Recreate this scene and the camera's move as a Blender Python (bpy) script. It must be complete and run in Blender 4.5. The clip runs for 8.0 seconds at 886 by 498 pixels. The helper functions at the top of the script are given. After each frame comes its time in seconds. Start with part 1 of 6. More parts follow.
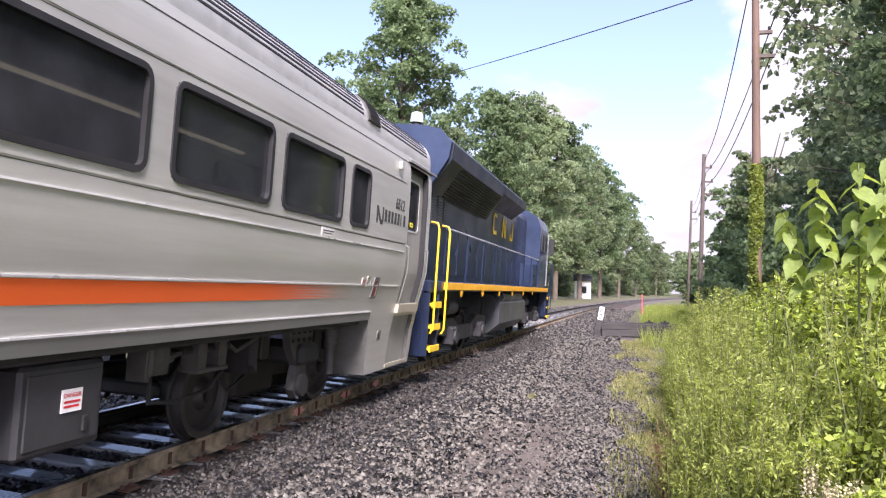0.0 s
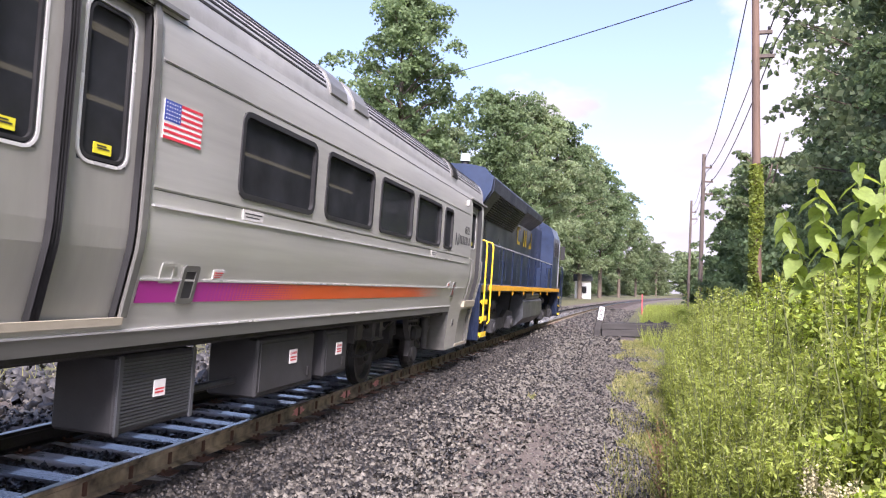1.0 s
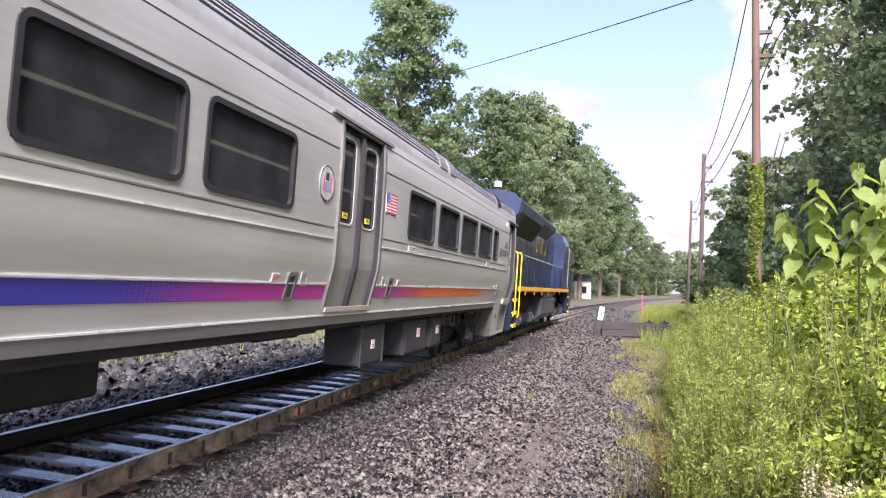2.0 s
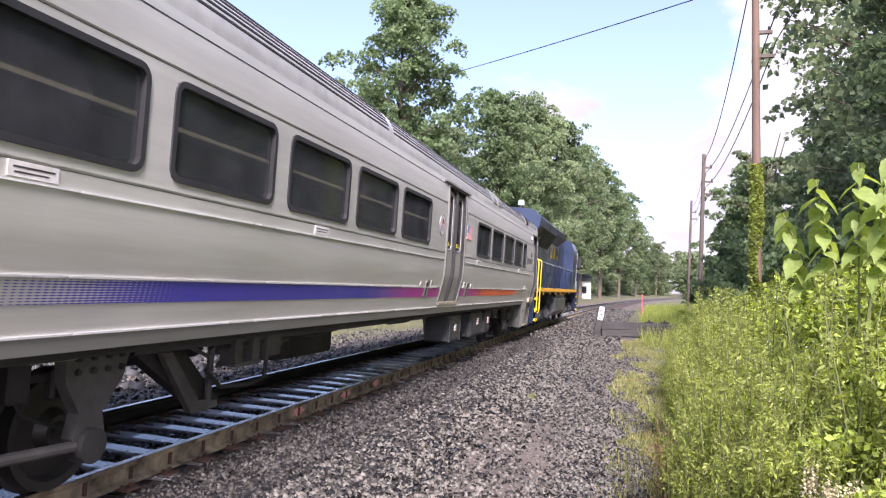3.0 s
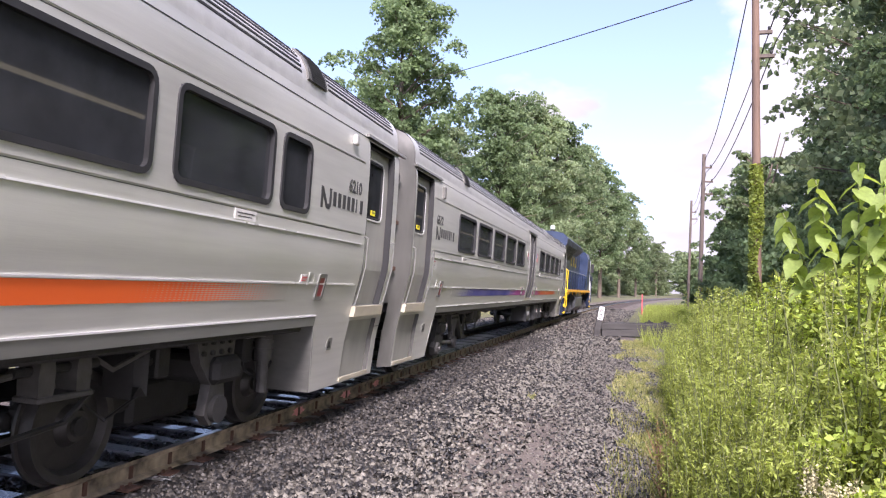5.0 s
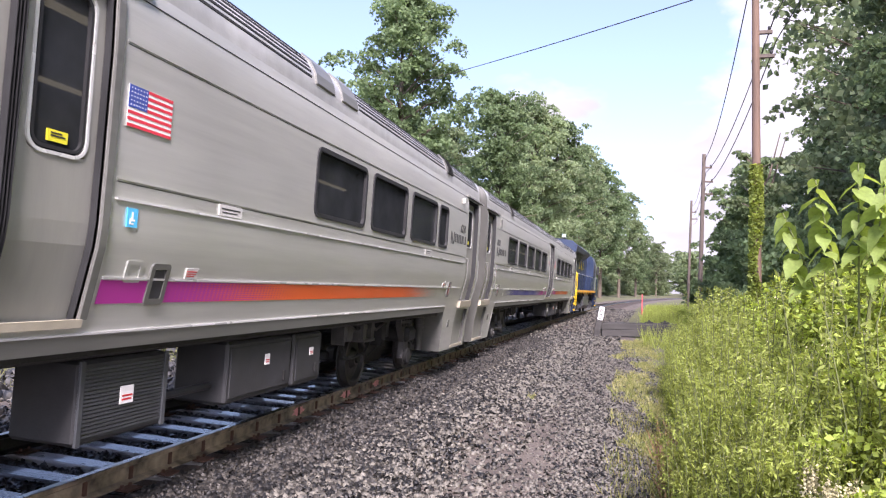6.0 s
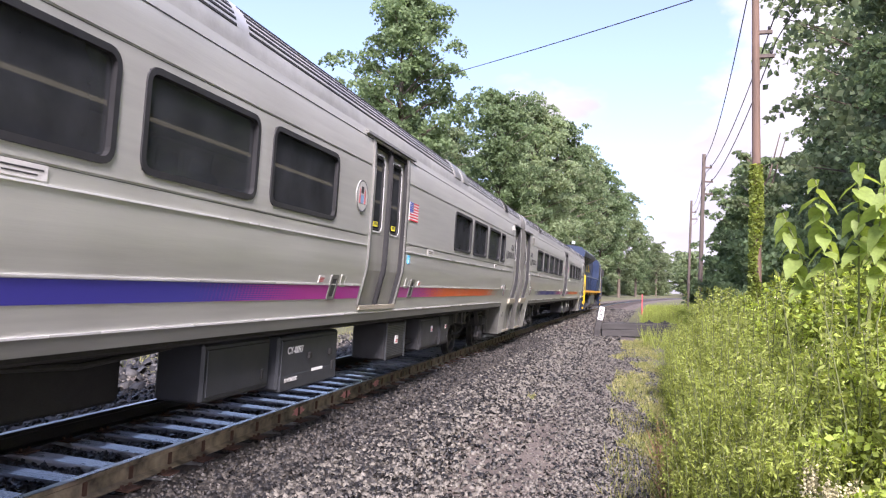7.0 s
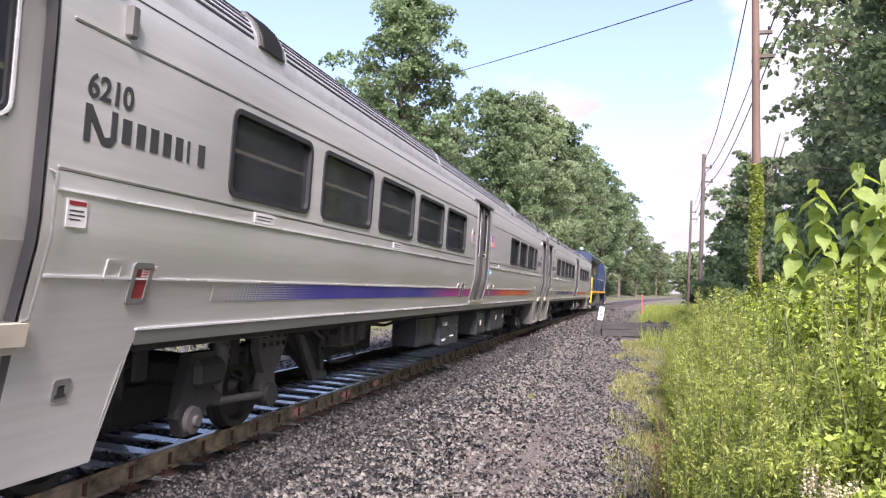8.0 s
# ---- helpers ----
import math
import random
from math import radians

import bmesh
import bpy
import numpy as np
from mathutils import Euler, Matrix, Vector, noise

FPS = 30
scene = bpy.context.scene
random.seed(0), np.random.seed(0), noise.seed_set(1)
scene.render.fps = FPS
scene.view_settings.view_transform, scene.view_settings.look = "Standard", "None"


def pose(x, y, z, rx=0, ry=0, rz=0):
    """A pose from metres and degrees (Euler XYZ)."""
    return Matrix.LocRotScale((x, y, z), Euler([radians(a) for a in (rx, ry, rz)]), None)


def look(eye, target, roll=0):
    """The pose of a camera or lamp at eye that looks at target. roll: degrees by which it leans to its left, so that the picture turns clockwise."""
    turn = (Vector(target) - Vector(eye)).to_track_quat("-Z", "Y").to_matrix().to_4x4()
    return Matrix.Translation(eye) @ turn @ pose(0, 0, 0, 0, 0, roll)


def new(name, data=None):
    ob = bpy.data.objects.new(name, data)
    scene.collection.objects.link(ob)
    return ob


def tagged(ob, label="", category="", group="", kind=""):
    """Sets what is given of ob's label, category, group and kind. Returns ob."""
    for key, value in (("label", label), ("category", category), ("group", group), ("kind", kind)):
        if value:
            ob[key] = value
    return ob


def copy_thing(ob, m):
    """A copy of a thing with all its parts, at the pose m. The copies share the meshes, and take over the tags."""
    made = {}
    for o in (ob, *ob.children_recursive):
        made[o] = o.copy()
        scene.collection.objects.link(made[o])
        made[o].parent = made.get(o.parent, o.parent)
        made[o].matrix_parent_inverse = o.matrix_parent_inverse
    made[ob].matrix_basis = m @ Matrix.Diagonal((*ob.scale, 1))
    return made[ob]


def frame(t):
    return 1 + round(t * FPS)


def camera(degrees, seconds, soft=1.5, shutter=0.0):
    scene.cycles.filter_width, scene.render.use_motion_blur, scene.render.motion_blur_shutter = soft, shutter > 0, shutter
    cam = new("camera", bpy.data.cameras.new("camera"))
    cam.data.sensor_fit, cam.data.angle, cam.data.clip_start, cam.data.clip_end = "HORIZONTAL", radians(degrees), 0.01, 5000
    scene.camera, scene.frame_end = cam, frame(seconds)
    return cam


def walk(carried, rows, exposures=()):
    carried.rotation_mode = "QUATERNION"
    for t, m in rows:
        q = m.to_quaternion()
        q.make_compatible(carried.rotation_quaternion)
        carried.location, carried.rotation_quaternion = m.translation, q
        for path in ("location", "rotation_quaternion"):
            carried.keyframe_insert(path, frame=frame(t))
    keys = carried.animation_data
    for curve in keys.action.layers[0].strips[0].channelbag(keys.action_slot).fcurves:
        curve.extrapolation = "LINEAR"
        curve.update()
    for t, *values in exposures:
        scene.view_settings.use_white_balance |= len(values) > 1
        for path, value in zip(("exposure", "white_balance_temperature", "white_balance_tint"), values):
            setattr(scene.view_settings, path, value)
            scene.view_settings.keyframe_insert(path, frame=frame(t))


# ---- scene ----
# The track's own frame: its centre line lies at the origin beside the camera, runs off along +y, bends gently
# to the right and is banked towards the camera.
BANK = radians(2.4)
BEND = 0.000603
TRACK = Matrix.Rotation(BANK, 4, "Y")

eye = Vector((4.712, 0.0, 1.465))
cam = camera(63.09, 8.0, soft=1.2, shutter=0.03)
stand = Matrix(((0.97017, -0.01321, 0.24206, eye.x), (0.24092, -0.05823, -0.96880, eye.y), (0.02689, 0.99822, -0.05332, eye.z), (0, 0, 0, 1)))
walk(cam, [(0.0, stand), (8.0, stand)], [(0.0, 1.46, 6110, 29), (8.0, 1.46, 6110, 29)])

# ---- sky, sun, exposure ----
SUN_UP, SUN_TURN = radians(44), radians(160)
SUN_DIR = (math.sin(SUN_TURN) * math.cos(SUN_UP), math.cos(SUN_TURN) * math.cos(SUN_UP), math.sin(SUN_UP))
world = bpy.data.worlds.new("sky")
scene.world = world
world.use_nodes = True


def sky():
    nt = world.node_tree
    n, l = nt.nodes, nt.links
    n.clear()
    out, bg = n.new("ShaderNodeOutputWorld"), n.new("ShaderNodeBackground")
    tex = n.new("ShaderNodeTexSky")
    tex.sky_type, tex.sun_disc = "NISHITA", False
    tex.sun_elevation, tex.sun_rotation = SUN_UP, SUN_TURN
    tex.air_density, tex.dust_density, tex.ozone_density = 1.0, 1.5, 2.6
    co = n.new("ShaderNodeTexCoord")
    # clouds: two scales of noise on a flat layer high above
    sep = n.new("ShaderNodeSeparateXYZ")
    l.new(co.outputs["Generated"], sep.inputs[0])
    up = n.new("ShaderNodeMath"); up.operation = "MAXIMUM"; up.inputs[1].default_value = 0.0
    l.new(sep.outputs[2], up.inputs[0])
    add = n.new("ShaderNodeMath"); add.operation = "ADD"; add.inputs[1].default_value = 0.28
    l.new(up.outputs[0], add.inputs[0])
    div = n.new("ShaderNodeVectorMath"); div.operation = "DIVIDE"
    l.new(co.outputs["Generated"], div.inputs[0])
    comb = n.new("ShaderNodeCombineXYZ")
    for i in range(3):
        l.new(add.outputs[0], comb.inputs[i])
    l.new(comb.outputs[0], div.inputs[1])
    mp = n.new("ShaderNodeMapping")
    mp.inputs["Location"].default_value = CLOUD_AT
    mp.inputs["Scale"].default_value = (1.0, 0.85, 0.0)
    l.new(div.outputs[0], mp.inputs[0])
    no = n.new("ShaderNodeTexNoise")
    no.inputs["Scale"].default_value, no.inputs["Detail"].default_value, no.inputs["Roughness"].default_value = 1.5, 7.0, 0.52
    l.new(mp.outputs[0], no.inputs[0])
    ramp = n.new("ShaderNodeValToRGB")
    ramp.color_ramp.elements[0].position, ramp.color_ramp.elements[1].position = 0.47, 0.54
    # more cloud towards the east and low down, clearer overhead
    bias = n.new("ShaderNodeVectorMath"); bias.operation = "DOT_PRODUCT"
    bias.inputs[1].default_value = (0.20, 0.02, -0.60)
    l.new(co.outputs["Generated"], bias.inputs[0])
    tilt = n.new("ShaderNodeMath"); tilt.operation = "ADD"
    l.new(no.outputs[0], tilt.inputs[0]); l.new(bias.outputs["Value"], tilt.inputs[1])
    level = n.new("ShaderNodeMath"); level.operation = "ADD"; level.inputs[1].default_value = 0.115
    l.new(tilt.outputs[0], level.inputs[0])
    l.new(level.outputs[0], ramp.inputs[0])
    no2 = n.new("ShaderNodeTexNoise")
    no2.inputs["Scale"].default_value, no2.inputs["Detail"].default_value = 4.0, 4.0
    l.new(mp.outputs[0], no2.inputs[0])
    shade = n.new("ShaderNodeMapRange")
    shade.inputs[1].default_value, shade.inputs[2].default_value, shade.inputs[3].default_value, shade.inputs[4].default_value = 0.32, 0.62, 0.80, 1.0
    l.new(no2.outputs[0], shade.inputs[0])
    white = n.new("ShaderNodeVectorMath"); white.operation = "SCALE"
    white.inputs[0].default_value = CLOUD_WHITE
    # the veil of cloud is brightest round the hidden sun and dimmer away from it
    near = n.new("ShaderNodeVectorMath"); near.operation = "DOT_PRODUCT"
    near.inputs[1].default_value = SUN_DIR
    l.new(co.outputs["Generated"], near.inputs[0])
    aura = n.new("ShaderNodeMapRange"); aura.interpolation_type = "SMOOTHSTEP"
    aura.inputs[1].default_value, aura.inputs[2].default_value, aura.inputs[3].default_value, aura.inputs[4].default_value = -0.55, 0.95, 0.52, 1.75
    l.new(near.outputs["Value"], aura.inputs[0])
    both = n.new("ShaderNodeMath"); both.operation = "MULTIPLY"
    l.new(shade.outputs[0], both.inputs[0]); l.new(aura.outputs[0], both.inputs[1])
    l.new(both.outputs[0], white.inputs[3])
    mix = n.new("ShaderNodeMix"); mix.data_type = "RGBA"
    l.new(ramp.outputs[0], mix.inputs[0])
    haze = n.new("ShaderNodeMix"); haze.data_type = "RGBA"
    haze.inputs[0].default_value = SKY_VEIL
    haze.inputs[7].default_value = (*CLOUD_WHITE, 1)
    l.new(tex.outputs[0], haze.inputs[6])
    l.new(haze.outputs[2], mix.inputs[6])
    l.new(white.outputs[0], mix.inputs[7])
    l.new(mix.outputs[2], bg.inputs[0])
    bg.inputs[1].default_value = SKY_STRENGTH
    l.new(bg.outputs[0], out.inputs[0])


SKY_STRENGTH, SKY_VEIL = 0.12, 0.09
CLOUD_WHITE, CLOUD_AT = (6.6, 6.6, 6.75), (0.45, 0.30, 0.0)
sky()
sun_data = bpy.data.lights.new("sun", "SUN")
sun_data.energy, sun_data.angle, sun_data.color = 4.2, radians(16), (1.0, 0.95, 0.86)
sun = new("sun", sun_data)
sun.matrix_world = look((0, 0, 60), (-math.sin(SUN_TURN) * math.cos(SUN_UP), -math.cos(SUN_TURN) * math.cos(SUN_UP), 60 - math.sin(SUN_UP)))


# ---- materials ----
def mat(name, base, rough=0.6, metal=0.0, vary=0.25, grain=8.0, stain=0.8, bump=0.1, bump_scale=60.0, stretch=(1, 1, 1), second=None, spec=0.5, island=0.0, each=0.0, coat=0.0, through_light=0.0):
    """A surface with fine grain and larger stains, in object space, in metres."""
    m = bpy.data.materials.new(name)
    m.use_nodes = True
    nt = m.node_tree
    n, l = nt.nodes, nt.links
    b = n["Principled BSDF"]
    b.inputs["Roughness"].default_value, b.inputs["Metallic"].default_value = rough, metal
    b.inputs["Specular IOR Level"].default_value = spec
    b.inputs["Coat Weight"].default_value = coat
    co = n.new("ShaderNodeTexCoord")
    mp = n.new("ShaderNodeMapping")
    mp.inputs["Scale"].default_value = stretch
    l.new(co.outputs["Object"], mp.inputs[0])
    fine, big = n.new("ShaderNodeTexNoise"), n.new("ShaderNodeTexNoise")
    fine.inputs["Scale"].default_value, fine.inputs["Detail"].default_value = grain, 5
    big.inputs["Scale"].default_value, big.inputs["Detail"].default_value = stain, 4
    l.new(mp.outputs[0], fine.inputs[0])
    l.new(co.outputs["Object"], big.inputs[0])
    mix = n.new("ShaderNodeMath"); mix.operation = "ADD"
    l.new(fine.outputs[0], mix.inputs[0]); l.new(big.outputs[0], mix.inputs[1])
    total = mix
    for weight, node, socket in ((island, "ShaderNodeNewGeometry", "Random Per Island"), (each, "ShaderNodeObjectInfo", "Random")):
        if weight:
            src = n.new(node)
            mul = n.new("ShaderNodeMath"); mul.operation = "MULTIPLY_ADD"
            l.new(src.outputs[socket], mul.inputs[0])
            mul.inputs[1].default_value = weight
            l.new(total.outputs[0], mul.inputs[2])
            sub = n.new("ShaderNodeMath"); sub.operation = "SUBTRACT"; sub.inputs[1].default_value = weight / 2
            l.new(mul.outputs[0], sub.inputs[0])
            total = sub
    rng = n.new("ShaderNodeMapRange")
    rng.inputs[1].default_value, rng.inputs[2].default_value = 0.6, 1.4
    l.new(total.outputs[0], rng.inputs[0])
    col = n.new("ShaderNodeMix"); col.data_type = "RGBA"
    dark = tuple(c * (1 - vary) for c in base)
    light = second or tuple(min(1, c * (1 + vary)) for c in base)
    col.inputs[6].default_value, col.inputs[7].default_value = (*dark, 1), (*light, 1)
    l.new(rng.outputs[0], col.inputs[0])
    l.new(col.outputs[2], b.inputs["Base Color"])
    rr = n.new("ShaderNodeMapRange")
    rr.inputs[1].default_value, rr.inputs[2].default_value, rr.inputs[3].default_value, rr.inputs[4].default_value = 0.3, 0.7, max(0.02, rough - 0.1), min(1, rough + 0.1)
    l.new(big.outputs[0], rr.inputs[0]); l.new(rr.outputs[0], b.inputs["Roughness"])
    if bump:
        bn, bp = n.new("ShaderNodeTexNoise"), n.new("ShaderNodeBump")
        bn.inputs["Scale"].default_value, bn.inputs["Detail"].default_value = bump_scale, 3
        l.new(mp.outputs[0], bn.inputs[0]); l.new(bn.outputs[0], bp.inputs["Height"])
        bp.inputs["Strength"].default_value, bp.inputs["Distance"].default_value = bump, 0.02
        l.new(bp.outputs[0], b.inputs["Normal"])
    if through_light:
        tr, ms = n.new("ShaderNodeBsdfTranslucent"), n.new("ShaderNodeMixShader")
        hs = n.new("ShaderNodeHueSaturation")
        hs.inputs["Hue"].default_value, hs.inputs["Saturation"].default_value, hs.inputs["Value"].default_value = 0.485, 1.15, 1.5
        l.new(col.outputs[2], hs.inputs["Color"]); l.new(hs.outputs[0], tr.inputs[0])
        ms.inputs[0].default_value = through_light
        l.new(b.outputs[0], ms.inputs[1]); l.new(tr.outputs[0], ms.inputs[2])
        l.new(ms.outputs[0], n["Material Output"].inputs[0])
    return m


def glow(name, colour, strength):
    m = bpy.data.materials.new(name)
    m.use_nodes = True
    b = m.node_tree.nodes["Principled BSDF"]
    b.inputs["Base Color"].default_value = (*colour, 1)
    b.inputs["Emission Color"].default_value = (*colour, 1)
    b.inputs["Emission Strength"].default_value = strength
    return m


def tinted_glass(name, tint):
    m = bpy.data.materials.new(name)
    m.use_nodes = True
    n, l = m.node_tree.nodes, m.node_tree.links
    n.remove(n["Principled BSDF"])
    clear, gloss, ms, fr = (n.new("ShaderNodeBsdf" + k) for k in ("Transparent", "Glossy")), None, None, None
    clear, gloss = clear
    ms, fr = n.new("ShaderNodeMixShader"), n.new("ShaderNodeFresnel")
    clear.inputs[0].default_value = (*tint, 1)
    gloss.inputs["Roughness"].default_value = 0.07
    fr.inputs[0].default_value = 1.3
    half = n.new("ShaderNodeMath"); half.operation = "MULTIPLY"; half.inputs[1].default_value = 0.15
    l.new(fr.outputs[0], half.inputs[0])
    l.new(half.outputs[0], ms.inputs[0]); l.new(clear.outputs[0], ms.inputs[1]); l.new(gloss.outputs[0], ms.inputs[2])
    # thin patchy film: dust, with haze and dim reflections put into its grey
    dust, dm, film_noise, amount = n.new("ShaderNodeBsdfDiffuse"), n.new("ShaderNodeMixShader"), n.new("ShaderNodeTexNoise"), n.new("ShaderNodeMapRange")
    dust.inputs[0].default_value = (0.35, 0.38, 0.41, 1)
    film_noise.inputs["Scale"].default_value = 3.0
    film_noise.inputs["Detail"].default_value = 5.0
    amount.inputs["From Min"].default_value, amount.inputs["From Max"].default_value = 0.3, 0.75
    amount.inputs["To Min"].default_value, amount.inputs["To Max"].default_value = 0.05, 0.10
    coords = n.new("ShaderNodeTexCoord")
    l.new(coords.outputs["Object"], film_noise.inputs["Vector"])
    l.new(film_noise.outputs[0], amount.inputs["Value"]); l.new(amount.outputs[0], dm.inputs[0])
    l.new(ms.outputs[0], dm.inputs[1]); l.new(dust.outputs[0], dm.inputs[2])
    l.new(dm.outputs[0], n["Material Output"].inputs[0])
    return m


STEEL = mat("brushed stainless steel", (0.525, 0.524, 0.483), 0.40, 0.5, 0.12, 6, 0.7, 0.04, 40, (1, 0.15, 3))
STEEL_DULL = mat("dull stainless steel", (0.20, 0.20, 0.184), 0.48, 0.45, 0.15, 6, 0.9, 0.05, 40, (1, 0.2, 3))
STEEL_BRIGHT = mat("bright steel trim", (0.75, 0.75, 0.73), 0.3, 0.35, 0.08, 10, 1, 0.0)
STEEL_DOOR = mat("scuffed steel of the doors", (0.335, 0.333, 0.295), 0.5, 0.35, 0.2, 4, 0.9, 0.05, 40, (1, 1, 0.2))
NOTICE = mat("faded white notice", (0.52, 0.51, 0.48), 0.5, 0, 0.15, 20, 5, 0)
# grime plus the weaker light on the car ends, both put into the colour
STEEL_GRIMY_SHADED = mat("grimy steel of the car ends, darkened for shade", (0.110, 0.108, 0.098), 0.6, 0.25, 0.35, 5, 1.1, 0.06, 40, (1, 1, 0.3))
ROOF = mat("weathered roof steel", (0.52, 0.52, 0.50), 0.45, 0.45, 0.2, 5, 0.8, 0.05, 30)
RUBBER = mat("black rubber", (0.016, 0.016, 0.017), 0.6, 0, 0.3, 12, 2, 0.05)
GLASS = tinted_glass("tinted window glass", (0.045, 0.048, 0.05))
# underframe, box and wheel colours include the shadow below the cars
UNDER = mat("grimy underframe steel darkened for shadow", (0.019, 0.0185, 0.018), 0.7, 0.1, 0.4, 9, 1.6, 0.2, 40)
UNDER_LIGHT = mat("grey equipment box paint darkened for shadow", (0.036, 0.036, 0.038), 0.6, 0.1, 0.25, 7, 1.5, 0.1, 50)
UNDER_WORN = mat("worn grey underframe casting", (0.066, 0.063, 0.060), 0.65, 0.15, 0.4, 9, 2.2, 0.15, 40)
WHEEL = mat("worn wheel steel", (0.05, 0.047, 0.045), 0.5, 0.5, 0.3, 10, 3, 0.1)
INSIDE = mat("car interior lining", (0.10, 0.10, 0.10), 0.8, 0, 0.2, 4, 1, 0)
SEAT = mat("blue vinyl seat", (0.05, 0.06, 0.10), 0.6, 0, 0.2, 8, 2, 0.05)
TUBE = glow("interior light strip", (1.0, 0.85, 0.5), 0.7)
WHITE = mat("white enamel", (0.78, 0.77, 0.74), 0.45, 0, 0.08, 12, 2, 0.02)
YELLOW = mat("yellow enamel", (0.80, 0.55, 0.02), 0.45, 0, 0.12, 8, 2, 0.03)
YELLOW_TAPE = mat("yellow sticker", (0.75, 0.68, 0.03), 0.5, 0, 0.08, 14, 3, 0)
RED = mat("red enamel", (0.55, 0.03, 0.03), 0.35, 0, 0.15, 10, 2, 0.02)
BLACK = mat("black lettering paint", (0.035, 0.035, 0.035), 0.5, 0, 0.2, 14, 3, 0.02)
CREAM = mat("cream painted step edge", (0.40, 0.36, 0.27), 0.55, 0, 0.12, 10, 2, 0.05)
SEAL_PALE = mat("faded seal print", (0.40, 0.40, 0.37), 0.5, 0, 0.35, 25, 9, 0)
SEAL_BLUE = mat("muted blue print", (0.16, 0.26, 0.38), 0.5, 0, 0.3, 30, 8, 0)
SEAL_RED = mat("muted red print", (0.42, 0.13, 0.13), 0.5, 0, 0.3, 30, 8, 0)
LENS = mat("dull red lens", (0.20, 0.022, 0.025), 0.35, 0, 0.2, 20, 4, 0.05)
FLAG_BLUE = mat("flag blue", (0.04, 0.07, 0.30), 0.45, 0, 0.1, 20, 3, 0)
FLAG_RED = mat("flag red", (0.60, 0.04, 0.06), 0.45, 0, 0.1, 20, 3, 0)
BLUE_STICKER = mat("sky blue sticker", (0.08, 0.45, 0.70), 0.5, 0, 0.1, 20, 3, 0)
LOCO = mat("dark blue locomotive enamel", (0.013, 0.021, 0.048), 0.36, 0, 0.3, 6, 0.9, 0.06, 12, coat=0.2)
# lighter copy of the blue: wear, and reflected sky painted into the colour
LOCO_WORN_SKYLIT = mat("worn blue enamel lightened for sky reflection", (0.014, 0.027, 0.064), 0.4, 0, 0.35, 5, 0.8, 0.06, 12, coat=0.2)
SILL_YELLOW = mat("weathered orange-yellow enamel", (0.78, 0.40, 0.02), 0.5, 0, 0.2, 7, 1.5, 0.05)
LOCO_DARK = mat("sooty blue-black radiator paint", (0.020, 0.026, 0.042), 0.45, 0.1, 0.4, 7, 1.2, 0.1)
TANK = mat("grey fuel tank steel", (0.075, 0.08, 0.086), 0.4, 0.3, 0.3, 6, 1.2, 0.08)
RAIL_SIDE = mat("rusty rail with dried mud", (0.16, 0.115, 0.075), 0.85, 0.0, 0.8, 7, 3.5, 0.4, 30, second=(0.42, 0.335, 0.22))
# far rail: grease, and its shaded side put into the black
RAIL_DARK = mat("greasy rail with shade in its black", (0.016, 0.015, 0.015), 0.6, 0.1, 0.5, 6, 2.0, 0.3, 30)
RAIL_TOP = mat("polished rail head", (0.38, 0.37, 0.36), 0.30, 0.95, 0.1, 20, 2, 0.02)
# the pale second colour paints wet sky glints as streaks along each tie
TIE = mat("wet creosoted tie with glints in its colour", (0.055, 0.050, 0.046), 0.26, 0, 0.9, 6, 2, 1.0, 22, (0.10, 4.5, 2), second=(0.38, 0.37, 0.355), spec=0.7, each=0.6, coat=0.4)
STONE = mat("crushed trap rock", (0.021, 0.019, 0.016), 0.55, 0, 0.75, 14, 1.2, 0.2, 60, second=(0.150, 0.138, 0.114), island=2.3)
STONE_DAMP = mat("damp oily ballast", (0.030, 0.027, 0.025), 0.6, 0, 0.75, 14, 1.2, 0.2, 60, second=(0.056, 0.050, 0.042), island=2.2)
ROCK = mat("broken dark grey rock", (0.028, 0.027, 0.027), 0.65, 0, 0.6, 8, 1.2, 0.8, 22, second=(0.065, 0.063, 0.061), island=0.9)
STONE_WET = mat("wet black ballast", (0.035, 0.035, 0.036), 0.35, 0, 0.5, 14, 1.2, 0.2, 60, island=0.9)
BARK = mat("grey-brown bark", (0.12, 0.095, 0.07), 0.9, 0, 0.4, 9, 1.5, 0.6, 12, (1, 1, 0.25))
POLE_WOOD = mat("weathered red-brown pole wood", (0.155, 0.10, 0.072), 0.85, 0, 0.3, 10, 0.9, 0.4, 20, (1, 1, 0.06))
OLD_TIMBER = mat("tarred dark timber", (0.045, 0.042, 0.040), 0.7, 0, 0.4, 6, 1.5, 0.5, 14, (0.2, 1, 1))
WIRE = mat("black cable", (0.03, 0.03, 0.03), 0.6, 0, 0.2, 10, 2, 0)
PINK = mat("fluorescent pink stake", (0.80, 0.10, 0.12), 0.6, 0, 0.1, 10, 2, 0)
LEAF_OAK = mat("mid green tree leaves", (0.142, 0.196, 0.098), 0.62, 0, 0.45, 2.2, 0.30, 0, spec=0.25, island=0.45, each=0.3, through_light=0.5)
LEAF_DARK = mat("deep green tree leaves", (0.185, 0.232, 0.125), 0.62, 0, 0.45, 2.2, 0.30, 0, spec=0.25, island=0.45, each=0.3, through_light=0.5)
LEAF_WEED = mat("yellow-green weed leaves", (0.27, 0.33, 0.085), 0.62, 0, 0.4, 5, 0.8, 0, spec=0.25, island=0.8, each=0.3, through_light=0.5)
